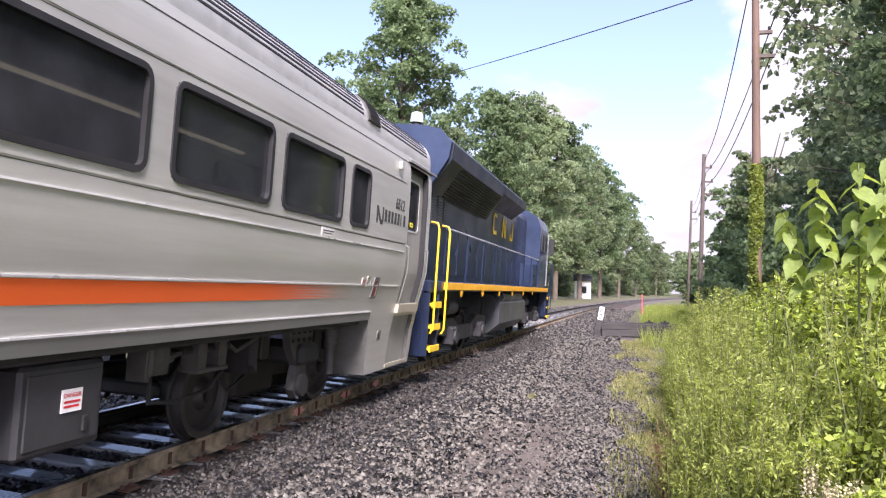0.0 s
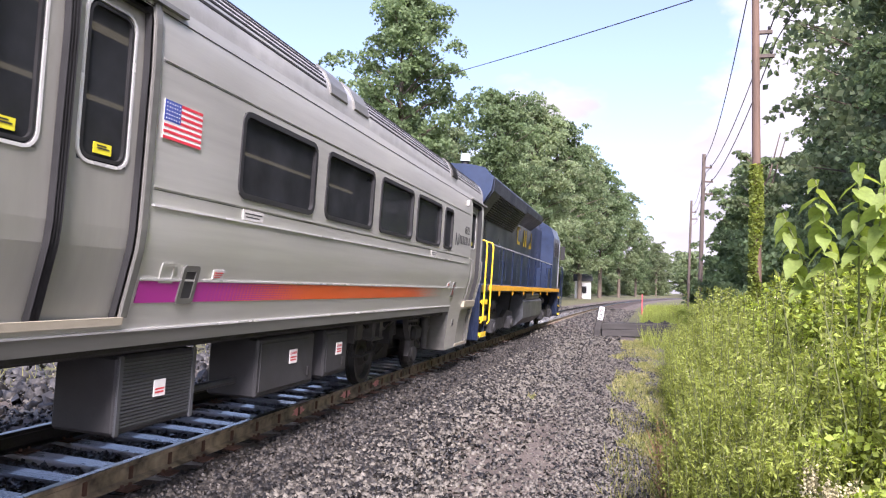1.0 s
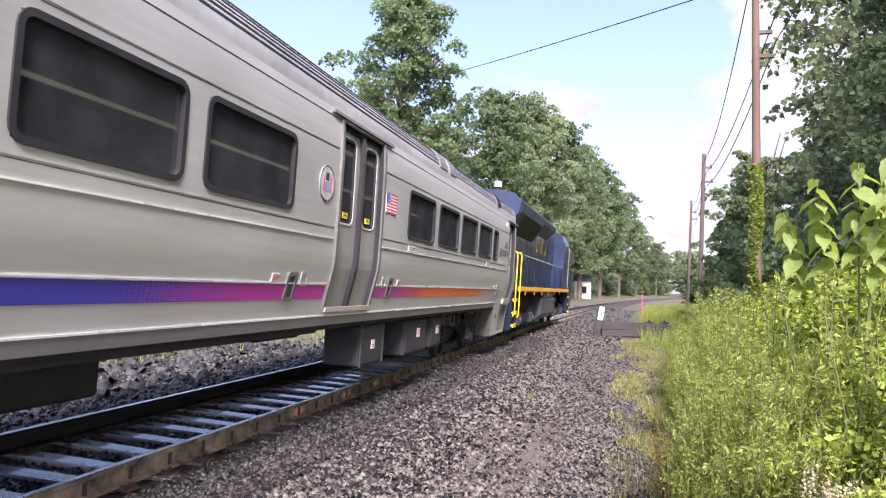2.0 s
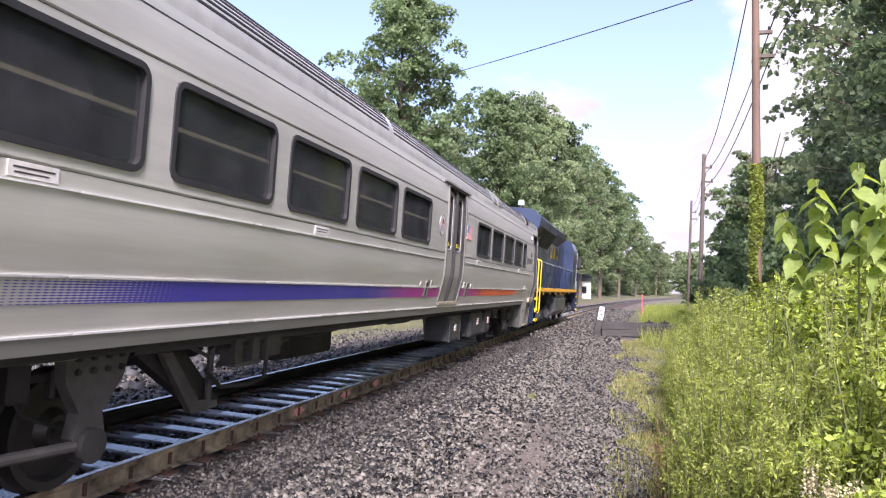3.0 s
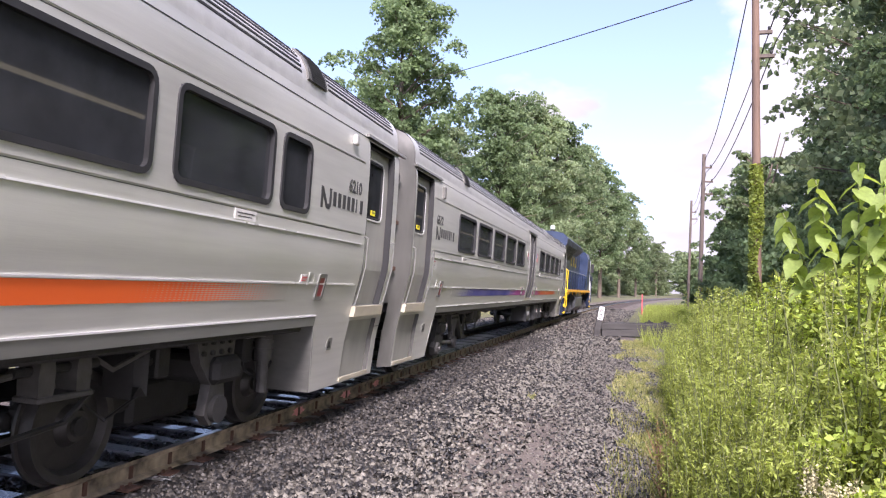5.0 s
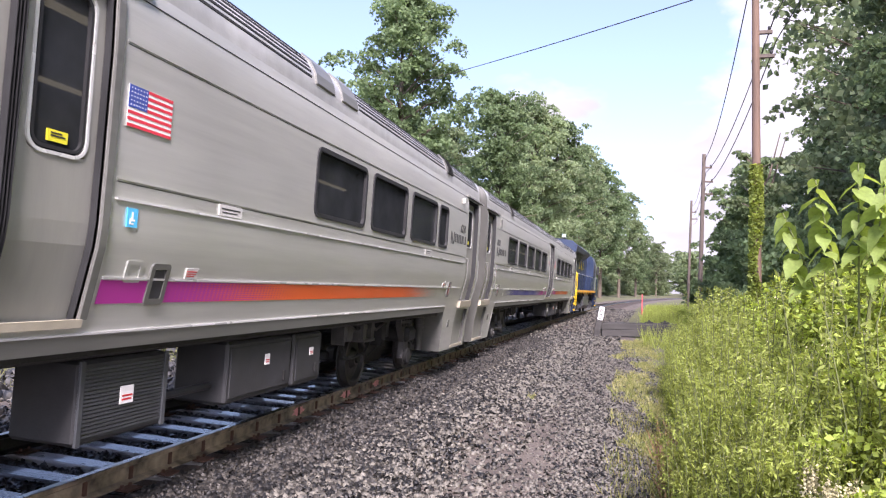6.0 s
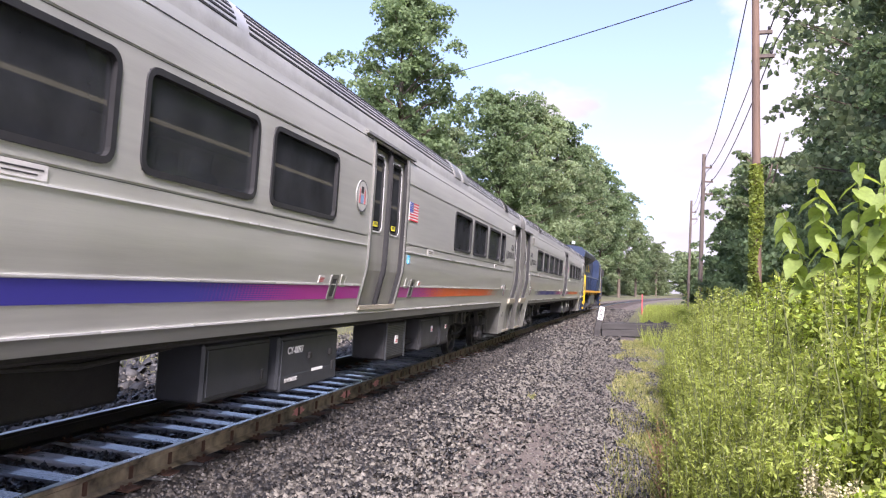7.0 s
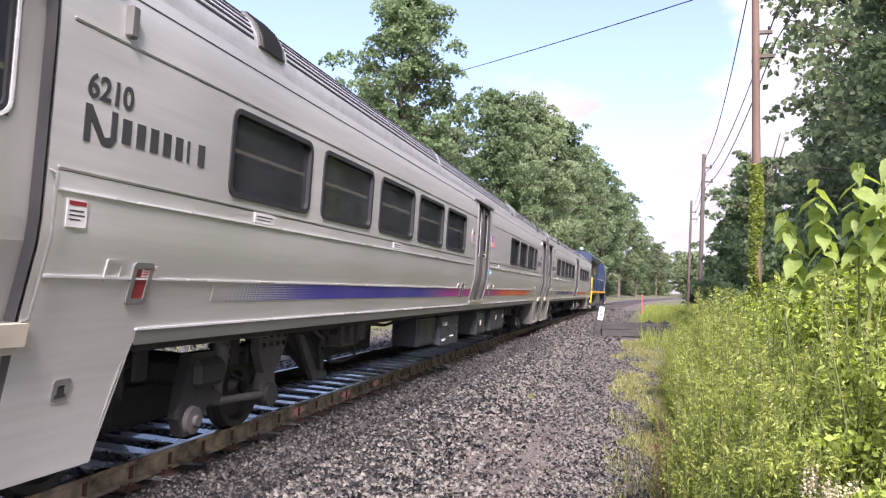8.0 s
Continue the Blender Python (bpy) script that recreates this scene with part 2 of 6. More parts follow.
LEAF_VINE = mat("fresh green vine leaves", (0.26, 0.325, 0.070), 0.55, 0, 0.62, 5, 0.8, 0, spec=0.35, island=1.3, each=0.3, through_light=0.5)
LEAF_BIG = mat("bright broad leaves", (0.30, 0.39, 0.10), 0.62, 0, 0.3, 6, 1.2, 0.1, 25, island=0.5, through_light=0.5)
LEAF_TALL = mat("grey-green narrow weed leaves", (0.27, 0.32, 0.078), 0.62, 0, 0.5, 5, 0.8, 0, spec=0.25, island=0.8, each=0.3, through_light=0.45)
POLE_GREY = mat("weathered grey-brown pole wood", (0.12, 0.095, 0.08), 0.9, 0, 0.3, 10, 0.9, 0.4, 20, (1, 1, 0.06))
PINK_PAINT = mat("pink marking paint", (0.75, 0.33, 0.30), 0.7, 0, 0.3, 25, 6, 0.1)
STEM = mat("green weed stems", (0.13, 0.15, 0.05), 0.7, 0, 0.3, 10, 2, 0.1)
DRY = mat("dry brown stalks", (0.23, 0.13, 0.07), 0.85, 0, 0.3, 10, 2, 0.1, island=0.5)
BLOOM = mat("cream flower heads", (0.30, 0.29, 0.15), 0.8, 0, 0.2, 20, 3, 0, island=0.4)
GRASS = mat("trackside grass blades", (0.15, 0.20, 0.045), 0.55, 0, 0.4, 5, 0.7, 0, island=0.9, through_light=0.3, second=(0.33, 0.31, 0.11))


# ---- mesh building ----
class Shape:
    """Gathers points and faces of one mesh."""

    def __init__(self):
        self.v, self.f = [], []

    def add(self, points, faces):
        k = len(self.v)
        self.v += [tuple(p) for p in points]
        self.f += [tuple(i + k for i in face) for face in faces]
        return self

    def box(self, x0, x1, y0, y1, z0, z1, c=0.0, m=None):
        if c <= 0:
            pts = [Vector((x, y, z)) for z in (z0, z1) for y in (y0, y1) for x in (x0, x1)]
            faces = [(0, 2, 3, 1), (4, 5, 7, 6), (0, 1, 5, 4), (2, 6, 7, 3), (0, 4, 6, 2), (1, 3, 7, 5)]
        else:
            c = min(c, (x1 - x0) * 0.45, (y1 - y0) * 0.45, (z1 - z0) * 0.45)
            pts = []
            for sz, z in ((1, z0), (-1, z1)):
                for sy, y in ((1, y0), (-1, y1)):
                    for sx, x in ((1, x0), (-1, x1)):
                        pts += [Vector((x, y + sy * c, z + sz * c)), Vector((x + sx * c, y, z + sz * c)), Vector((x + sx * c, y + sy * c, z))]
            i = lambda k, a: k * 3 + a
            faces = [(i(0, 0), i(4, 0), i(6, 0), i(2, 0)), (i(1, 0), i(3, 0), i(7, 0), i(5, 0)), (i(0, 1), i(1, 1), i(5, 1), i(4, 1)), (i(2, 1), i(6, 1), i(7, 1), i(3, 1)), (i(0, 2), i(2, 2), i(3, 2), i(1, 2)), (i(4, 2), i(5, 2), i(7, 2), i(6, 2))]
            for a, b, p, q in ((0, 1, 1, 2), (2, 3, 1, 2), (4, 5, 1, 2), (6, 7, 1, 2), (0, 2, 0, 2), (1, 3, 0, 2), (4, 6, 0, 2), (5, 7, 0, 2), (0, 4, 0, 1), (1, 5, 0, 1), (2, 6, 0, 1), (3, 7, 0, 1)):
                faces.append((i(a, p), i(b, p), i(b, q), i(a, q)))
            faces += [(i(k, 0), i(k, 1), i(k, 2)) for k in range(8)]
        if m is not None:
            pts = [m @ p for p in pts]
        return self.add(pts, faces)

    def tube(self, path, r, n=8, r1=None, caps=True):
        path = [Vector(p) for p in path]
        r1 = r if r1 is None else r1
        pts, faces = [], []
        for k, p in enumerate(path):
            d = (path[min(k + 1, len(path) - 1)] - path[max(k - 1, 0)]).normalized()
            a = d.orthogonal().normalized() if k == 0 else (a - d * a.dot(d)).normalized()
            b = d.cross(a)
            rr = r + (r1 - r) * k / max(1, len(path) - 1)
            pts += [p + rr * (math.cos(t) * a + math.sin(t) * b) for t in (2 * math.pi * j / n for j in range(n))]
        for k in range(len(path) - 1):
            for j in range(n):
                j2 = (j + 1) % n
                faces.append((k * n + j, k * n + j2, (k + 1) * n + j2, (k + 1) * n + j))
        if caps:
            faces.append(tuple(range(n - 1, -1, -1)))
            faces.append(tuple(range((len(path) - 1) * n, len(path) * n)))
        return self.add(pts, faces)

    def lathe(self, axis_at, profile, n=24, axis="X"):
        """profile: (along, radius) pairs round an axis through axis_at."""
        pts, faces = [], []
        for a, r in profile:
            for j in range(n):
                t = 2 * math.pi * j / n
                q = (a, r * math.cos(t), r * math.sin(t)) if axis == "X" else (r * math.cos(t), r * math.sin(t), a)
                pts.append(Vector(axis_at) + Vector(q))
        for k in range(len(profile) - 1):
            for j in range(n):
                faces.append((k * n + j, k * n + (j + 1) % n, (k + 1) * n + (j + 1) % n, (k + 1) * n + j))
        return self.add(pts, faces)

    def prism(self, outline, lift):
        """A flat outline (list of Vectors) thickened along the vector lift."""
        n = len(outline)
        pts = [Vector(p) for p in outline] + [Vector(p) + Vector(lift) for p in outline]
        faces = [tuple(range(n - 1, -1, -1)), tuple(range(n, 2 * n))] + [(i, (i + 1) % n, n + (i + 1) % n, n + i) for i in range(n)]
        return self.add(pts, faces)

    def mesh(self, name, smooth=False):
        me = bpy.data.meshes.new(name)
        me.from_pydata(self.v, [], self.f)
        bm = bmesh.new()
        bm.from_mesh(me)
        bmesh.ops.remove_doubles(bm, verts=bm.verts, dist=1e-5)
        bmesh.ops.recalc_face_normals(bm, faces=bm.faces)
        bm.to_mesh(me)
        bm.free()
        if smooth:
            me.set_sharp_from_angle(angle=radians(smooth if smooth > 1 else 35))
            for p in me.polygons:
                p.use_smooth = True
            me.set_sharp_from_angle(angle=radians(smooth if smooth > 1 else 35))
        return me


def thing(name, label, category, group="", kind="", data=None):
    return tagged(new(name, data), label, category, group, kind)


def part(name, shape, material, parent, label="", smooth=False, at=None):
    me = shape.mesh(name, smooth) if isinstance(shape, Shape) else shape
    if not me.materials:
        me.materials.append(material)
    ob = new(name, me)
    ob.parent = parent
    if at is not None:
        ob.matrix_basis = at
    if label:
        ob["label"] = label
    return ob


def solid(name, shape, material, label, category, group="", kind="", smooth=False, at=None):
    me = shape.mesh(name, smooth)
    me.materials.append(material)
    ob = tagged(new(name, me), label, category, group, kind)
    if at is not None:
        ob.matrix_basis = at
    return ob


def soup(name, points, faces_per, corners, material):
    """A mesh of many loose faces from a numpy array of points, each face with that many corners."""
    me = bpy.data.meshes.new(name)
    nf = len(points) // corners if faces_per is None else len(faces_per)
    idx = np.arange(len(points), dtype=np.int32) if faces_per is None else np.asarray(faces_per, np.int32).ravel()
    me.vertices.add(len(points)); me.vertices.foreach_set("co", np.asarray(points, np.float32).ravel())
    me.loops.add(nf * corners); me.loops.foreach_set("vertex_index", idx)
    me.polygons.add(nf)
    me.polygons.foreach_set("loop_start", np.arange(0, nf * corners, corners, dtype=np.int32))
    me.polygons.foreach_set("loop_total", np.full(nf, corners, np.int32))
    me.update(calc_edges=True)
    me.materials.append(material)
    return me


def letters(text, size, material, parent, at, name="lettering", depth=0.003):
    cu = bpy.data.curves.new(name, "FONT")
    cu.body, cu.size, cu.extrude, cu.offset = text, size, depth, size * 0.022
    tmp = bpy.data.objects.new(name, cu)
    scene.collection.objects.link(tmp)
    me = bpy.data.meshes.new_from_object(tmp.evaluated_get(bpy.context.evaluated_depsgraph_get()))
    bpy.data.objects.remove(tmp)
    me.materials.clear()
    return part(name, me, material, parent, at=at)


def along(s, off=0.0, z=0.0):
    """A point of the banked, bending track: metres along it, to its right, above the rails."""
    x, y = (1 - math.cos(BEND * s)) / BEND, math.sin(BEND * s) / BEND
    return TRACK @ Vector((x + off * math.cos(BEND * s), y - off * math.sin(BEND * s), z))


def on_track(s, half=0.0):
    """The pose of a vehicle whose middle is s metres along the track and whose trucks stand half metres from it."""
    a, b = along(s - half), along(s + half)
    mid = (a + b) / 2
    fwd = (b - a).normalized() if half else (along(s + 0.5) - along(s - 0.5)).normalized()
    up = TRACK.to_3x3() @ Vector((0, 0, 1))
    right = fwd.cross(up).normalized()
    m = Matrix((right, fwd, right.cross(fwd))).transposed().to_4x4()
    m.translation = mid
    return m


# ---- ground ----
def ground_height(off):
    bank = -max(-1.7, min(1.7, off)) * math.sin(BANK)
    xs = (-1200, -60, -20, -9, -5, -2.6, -1.6, -0.95, -0.75, 0.75, 0.95, 1.6, 2.4, 3.4, 5.5, 8, 14, 40, 1200)
    zs = (2.0, 1.2, 0.5, -0.05, -0.25, -0.32, -0.20, -0.20, -0.245, -0.245, -0.205, -0.20, -0.27, -0.36, -0.40, -0.30, 0.1, 0.8, 2.0)
    return bank + float(np.interp(off, xs, zs))


def on_ground(s, off, lift=0.0):
    x, y = (1 - math.cos(BEND * s)) / BEND, math.sin(BEND * s) / BEND
    return Vector((x + off * math.cos(BEND * s), y - off * math.sin(BEND * s), ground_height(off) + lift))


GRAVEL = mat("fine grey gravel and rock dust", (0.075, 0.061, 0.050), 0.9, 0, 0.6, 30, 0.9, 1.0, 45, second=(0.165, 0.135, 0.113))
SOIL = mat("weedy brown soil", (0.10, 0.095, 0.04), 0.95, 0, 0.5, 8, 0.5, 0.6, 20, second=(0.13, 0.13, 0.055))

RUST_DIRT = mat("rust-stained ballast dirt", (0.035, 0.026, 0.021), 0.8, 0, 0.5, 30, 2, 0.8, 40, second=(0.075, 0.050, 0.036))
WET_DIRT = mat("wet black ballast dirt", (0.018, 0.018, 0.018), 0.4, 0, 0.4, 30, 2, 0.8, 40)


def build_ground():
    ss = [-600, -250, -100, -40] + [-20 + 2 * i for i in range(70)] + [125, 135, 150, 170, 200, 240, 300, 400, 600, 900, 1300]
    os_ = [-1100, -500, -200, -80, -40, -20, -14] + [-10 + 0.5 * i for i in range(41)] + [12, 16, 24, 40, 80, 200, 500, 1100]
    sh = Shape()
    for s in ss:
        for o in os_:
            p = on_ground(s, o)
            if abs(o) > 6:
                p.z += 0.05 * noise.noise(Vector((p.x * 0.7, p.y * 0.7, 0))) * (1 if abs(o) < 20 else 4)
            sh.v.append(tuple(p))
    w = len(os_)
    for i in range(len(ss) - 1):
        for j in range(w - 1):
            sh.f.append((i * w + j, i * w + j + 1, (i + 1) * w + j + 1, (i + 1) * w + j))
    ground = solid("ground", sh, GRAVEL, "gravel trackside ground with weedy soil beyond", "ground", kind="structure")
    for m in (SOIL, RUST_DIRT, WET_DIRT):
        ground.data.materials.append(m)
    for p in ground.data.polygons:
        o = os_[p.index % (w - 1)]
        lim = 4.9 if ss[p.index // (w - 1)] < 34 else 3.6
        p.material_index = 3 if -0.6 < o < 0.4 else 2 if -1.1 < o < 2.4 else 0 if -3.6 < o < lim else 1
        p.use_smooth = True


build_ground()


def stones(name, n, s0, s1, o0, o1, size0, size1, material, label, seed, far_thin=0.0, sink=0.2, kind="stuff"):
    """Loose angular stones strewn over the ground, joined."""
    rng = np.random.default_rng(seed)
    s = s0 + (s1 - s0) * rng.random(n) ** (1 + far_thin)
    o = o0 + (o1 - o0) * rng.random(n)
    # trodden bare patch in the middle of the path
    worn = 1.5 * (1 - np.hypot((s - 8.6) / 4.6, (o - 3.40 + 0.02 * (s - 8.6)) / 0.80))
    keep = rng.random(n) > np.clip(worn, 0, 0.80)
    s, o, n = s[keep], o[keep], int(keep.sum())
    size = size0 + (size1 - size0) * rng.random(n) ** 1.7
    x = (1 - np.cos(BEND * s)) / BEND + o * np.cos(BEND * s)
    y = np.sin(BEND * s) / BEND - o * np.sin(BEND * s)
    z = np.array([ground_height(a) for a in o]) + 0.0
    cube = np.array([(a, b, c) for c in (-1, 1) for b in (-1, 1) for a in (-1, 1)], float) * 0.5
    pts = cube[None] * (0.55 + 0.75 * rng.random((n, 8, 3)))
    pts *= np.stack([np.ones(n), 0.55 + 0.45 * rng.random(n), 0.25 + 0.45 * rng.random(n)], 1)[:, None]
    q = rng.normal(size=(n, 4)); q[:, 1:3] *= 0.55
    q /= np.linalg.norm(q, axis=1)[:, None]
    w, a, b, c = q.T
    rot = np.stack([np.stack([1 - 2 * (b * b + c * c), 2 * (a * b - w * c), 2 * (a * c + w * b)], 1), np.stack([2 * (a * b + w * c), 1 - 2 * (a * a + c * c), 2 * (b * c - w * a)], 1), np.stack([2 * (a * c - w * b), 2 * (b * c + w * a), 1 - 2 * (a * a + b * b)], 1)], 1)
    pts = np.einsum("nij,nkj->nki", rot, pts) * size[:, None, None]
    pts += np.stack([x, y, z + size * sink], 1)[:, None]
    quad = np.array([(4, 5, 7, 6), (0, 1, 5, 4), (2, 6, 7, 3), (0, 4, 6, 2), (1, 3, 7, 5)])
    faces = (np.arange(n)[:, None, None] * 8 + quad[None]).reshape(-1, 4)
    me = soup(name, pts.reshape(-1, 3), faces, 4, material)
    return tagged(new(name, me), label, "gravel", kind=kind)


# ---- track ----
def sweep(outline, s0, s1, step, shape=None):
    """An outline of (off, z) pairs drawn along the track."""
    sh = shape or Shape()
    k, n = len(sh.v), len(outline)
    rows = int((s1 - s0) / step) + 1
    for i in range(rows + 1):
        s = s0 + (s1 - s0) * i / rows
        sh.v += [tuple(along(s, o, z)) for o, z in outline]
    for i in range(rows):
        for j in range(n):
            sh.f.append((k + i * n + j, k + i * n + (j + 1) % n, k + (i + 1) * n + (j + 1) % n, k + (i + 1) * n + j))
    return sh


def build_track():
    track = thing("railway_track", "single railway track on wet wooden ties", "railway track", kind="structure")
    rail = [(-0.036, -0.004), (-0.036, -0.036), (-0.010, -0.052), (-0.009, -0.150), (-0.070, -0.168), (-0.070, -0.180), (0.070, -0.180), (0.070, -0.168), (0.009, -0.150), (0.010, -0.052), (0.036, -0.036), (0.036, -0.004)]
    for side in (1, -1):
        bar = part("rail", sweep([(o + side * 0.7535, z) for o, z in rail], -60, 420, 3.0), RAIL_SIDE if side > 0 else RAIL_DARK, track, "rusty rail with dried mud on its web" if side > 0 else "greasy rail with shade in its black")
        part("rail_head", sweep([(o + side * 0.7535, z) for o, z in ((-0.034, -0.006), (-0.026, 0.0), (0.026, 0.0), (0.034, -0.006))], -60, 420, 3.0), RAIL_TOP, bar, "polished running surface")
    for s, k in ((8.47, 1.0), (10.06, 1.1), (11.37, 0.9)):
        part('paint_mark', Shape().prism([(-0.002, (0.16 + 0.05 * math.sin(5 * a + s)) * k * math.cos(a), (0.055 + 0.02 * math.sin(7 * a + s)) * math.sin(a)) for a in (2 * math.pi * j / 17 for j in range(17))], (0.005, 0, 0)), PINK_PAINT, track, 'pink sprayed paint mark', at=on_track(s) @ pose(0.7645, 0, -0.10))
    tie = Shape().box(-1.3, 1.3, -0.11, 0.11, -0.36, -0.187, 0.012).mesh("tie")
    tie.materials.append(TIE)
    plate = Shape().box(-0.19, 0.19, -0.09, 0.09, -0.187, -0.174, 0.004)
    for x in (-0.10, 0.10):
        for y in (-0.05, 0.05):
            plate.box(x - 0.012, x + 0.012, y - 0.012, y + 0.012, -0.176, -0.145, 0.004)
    plate = plate.mesh("tie_plate")
    plate.materials.append(RUST)
    anchor = Shape().box(0.006, 0.026, -0.022, 0.022, -0.160, -0.050, 0.006).mesh("rail_anchor")
    anchor.materials.append(RUST)
    rng = random.Random(4)
    for i in range(170):
        s = -6 + 0.53 * i
        m = on_track(s) @ pose(rng.uniform(-0.05, 0.05), rng.uniform(-0.03, 0.03), rng.uniform(-0.008, 0.004), 0, 0, rng.uniform(-1.2, 1.2))
        part("tie", tie, TIE, track, at=m)
        if 3 < s < 40:
            for side in (1, -1):
                if side > 0 and s < 26:
                    part("rail_anchor", anchor, RUST, track, at=on_track(s + 0.16) @ pose(0.7535, 0, 0))
                part("tie_plate", plate, RUST, track, at=on_track(s) @ pose(side * 0.7535, 0, 0))


RUST = mat("rusted iron", (0.085, 0.042, 0.028), 0.85, 0.1, 0.4, 14, 3, 0.3, 40)

build_track()

# ---- train ----
PROFILE_Z = (0.34, 0.85, 1.10, 1.28, 1.50, 1.72, 1.85, 2.20, 2.90, 3.20, 3.40)
PROFILE_X = (1.385, 1.430, 1.475, 1.500, 1.545, 1.590, 1.600, 1.602, 1.602, 1.590, 1.555)
SIDE_END, FRONT_END, END = 12.42, 12.62, 12.79


def hw(z):
    return float(np.interp(z, PROFILE_Z, PROFILE_X))


def round_rect(y0, y1, z0, z1, r, n=4):
    pts = []
    for cy, cz, a0 in ((y1 - r, z1 - r, 0), (y0 + r, z1 - r, 90), (y0 + r, z0 + r, 180), (y1 - r, z0 + r, 270)):
        for k in range(n + 1):
            a = radians(a0 + 90 * k / n)
            pts.append((cy + r * math.cos(a), cz + r * math.sin(a)))
    return pts


def skin(sgn, y, z, d=0.0):
    return (sgn * (hw(z) + d), y, z)


def ring(sgn, y0, y1, z0, z1, out, inn, r, d, back=-0.04, depth=0.0):
    """A rounded frame on the car's side round an opening."""
    sh = Shape()
    a = round_rect(y0 - out, y1 + out, z0 - out, z1 + out, r + out)
    b = round_rect(y0 + inn, y1 - inn, z0 + inn, z1 - inn, max(0.01, r - inn))
    n = len(a)
    loops = [[skin(sgn, y, z, depth - 0.003) for y, z in a], [skin(sgn, y, z, depth + d) for y, z in a], [skin(sgn, y, z, depth + d) for y, z in b], [skin(sgn, y, z, depth + back) for y, z in b]]
    faces = [(k * n + j, k * n + (j + 1) % n, (k + 1) * n + (j + 1) % n, (k + 1) * n + j) for k in range(3) for j in range(n)]
    return sh.add([p for lp in loops for p in lp], faces)


def pane(sgn, y0, y1, z0, z1, r, d):
    pts = [skin(sgn, y, z, d) for y, z in round_rect(y0, y1, z0, z1, r)]
    return Shape().add(pts, [tuple(range(len(pts)))])


def side_grid(sgn, y0, y1, z0, z1, holes, d=0.0, slant=None, lips=0.07):
    """A sheet of the car's side between these limits, following its profile, with openings that go in as deep as lips."""
    ys = sorted({y0, y1, *(h[k] for h in holes for k in (0, 1) if y0 < h[k] < y1), *np.arange(math.ceil(y0), y1, 1.0)})
    zs = sorted({z0, z1, *(h[k] for h in holes for k in (2, 3) if z0 < h[k] < z1), *(z for z in PROFILE_Z if z0 < z < z1)})
    ys = [y for i, y in enumerate(ys) if i == 0 or y - ys[i - 1] > 1e-4]
    zs = [z for i, z in enumerate(zs) if i == 0 or z - zs[i - 1] > 1e-4]
    sh = Shape()
    for z in zs:
        for y in ys:
            yy = y + (slant(y, z) if slant else 0)
            sh.v.append(skin(sgn, yy, z, d))
    w = len(ys)
    for i in range(len(zs) - 1):
        for j in range(w - 1):
            cy, cz = (ys[j] + ys[j + 1]) / 2, (zs[i] + zs[i + 1]) / 2
            if not any(h[0] < cy < h[1] and h[2] < cz < h[3] for h in holes):
                sh.f.append((i * w + j, i * w + j + 1, (i + 1) * w + j + 1, (i + 1) * w + j))
    for h in holes if lips else ():
        edge = reveal(sgn, h, d, lips)
        sh.add(edge.v, edge.f)
    return sh


def reveal(sgn, h, d, lips):
    """The four inner edges of an opening in the car's side."""
    sh = Shape()
    zz = [h[2]] + [z for z in PROFILE_Z if h[2] < z < h[3]] + [h[3]]
    for y in (h[0], h[1]):
        for a, b in zip(zz, zz[1:]):
            sh.add([skin(sgn, y, a, d), skin(sgn, y, b, d), skin(sgn, y, b, d - lips), skin(sgn, y, a, d - lips)], [(0, 1, 2, 3)])
    for z in (h[2], h[3]):
        sh.add([skin(sgn, h[0], z, d), skin(sgn, h[1], z, d), skin(sgn, h[1], z, d - lips), skin(sgn, h[0], z, d - lips)], [(0, 1, 2, 3)])
    return sh


def strip(sgn, y0, y1, z0, z1, d):
    """A thin plate on the side."""
    zs = [z0] + [z for z in PROFILE_Z if z0 < z < z1] + [z1]
    sh = Shape()
    for z in zs:
        for y in (y0, y1):
            sh.v += [skin(sgn, y, z, d), skin(sgn, y, z, -0.004)]
    for i in range(len(zs) - 1):
        k = i * 4
        sh.f += [(k, k + 2, k + 6, k + 4), (k, k + 4, k + 5, k + 1), (k + 2, k + 3, k + 7, k + 6)]
    n = (len(zs) - 1) * 4
    sh.f += [(0, 1, 3, 2), (n, n + 2, n + 3, n + 1)]
    return sh


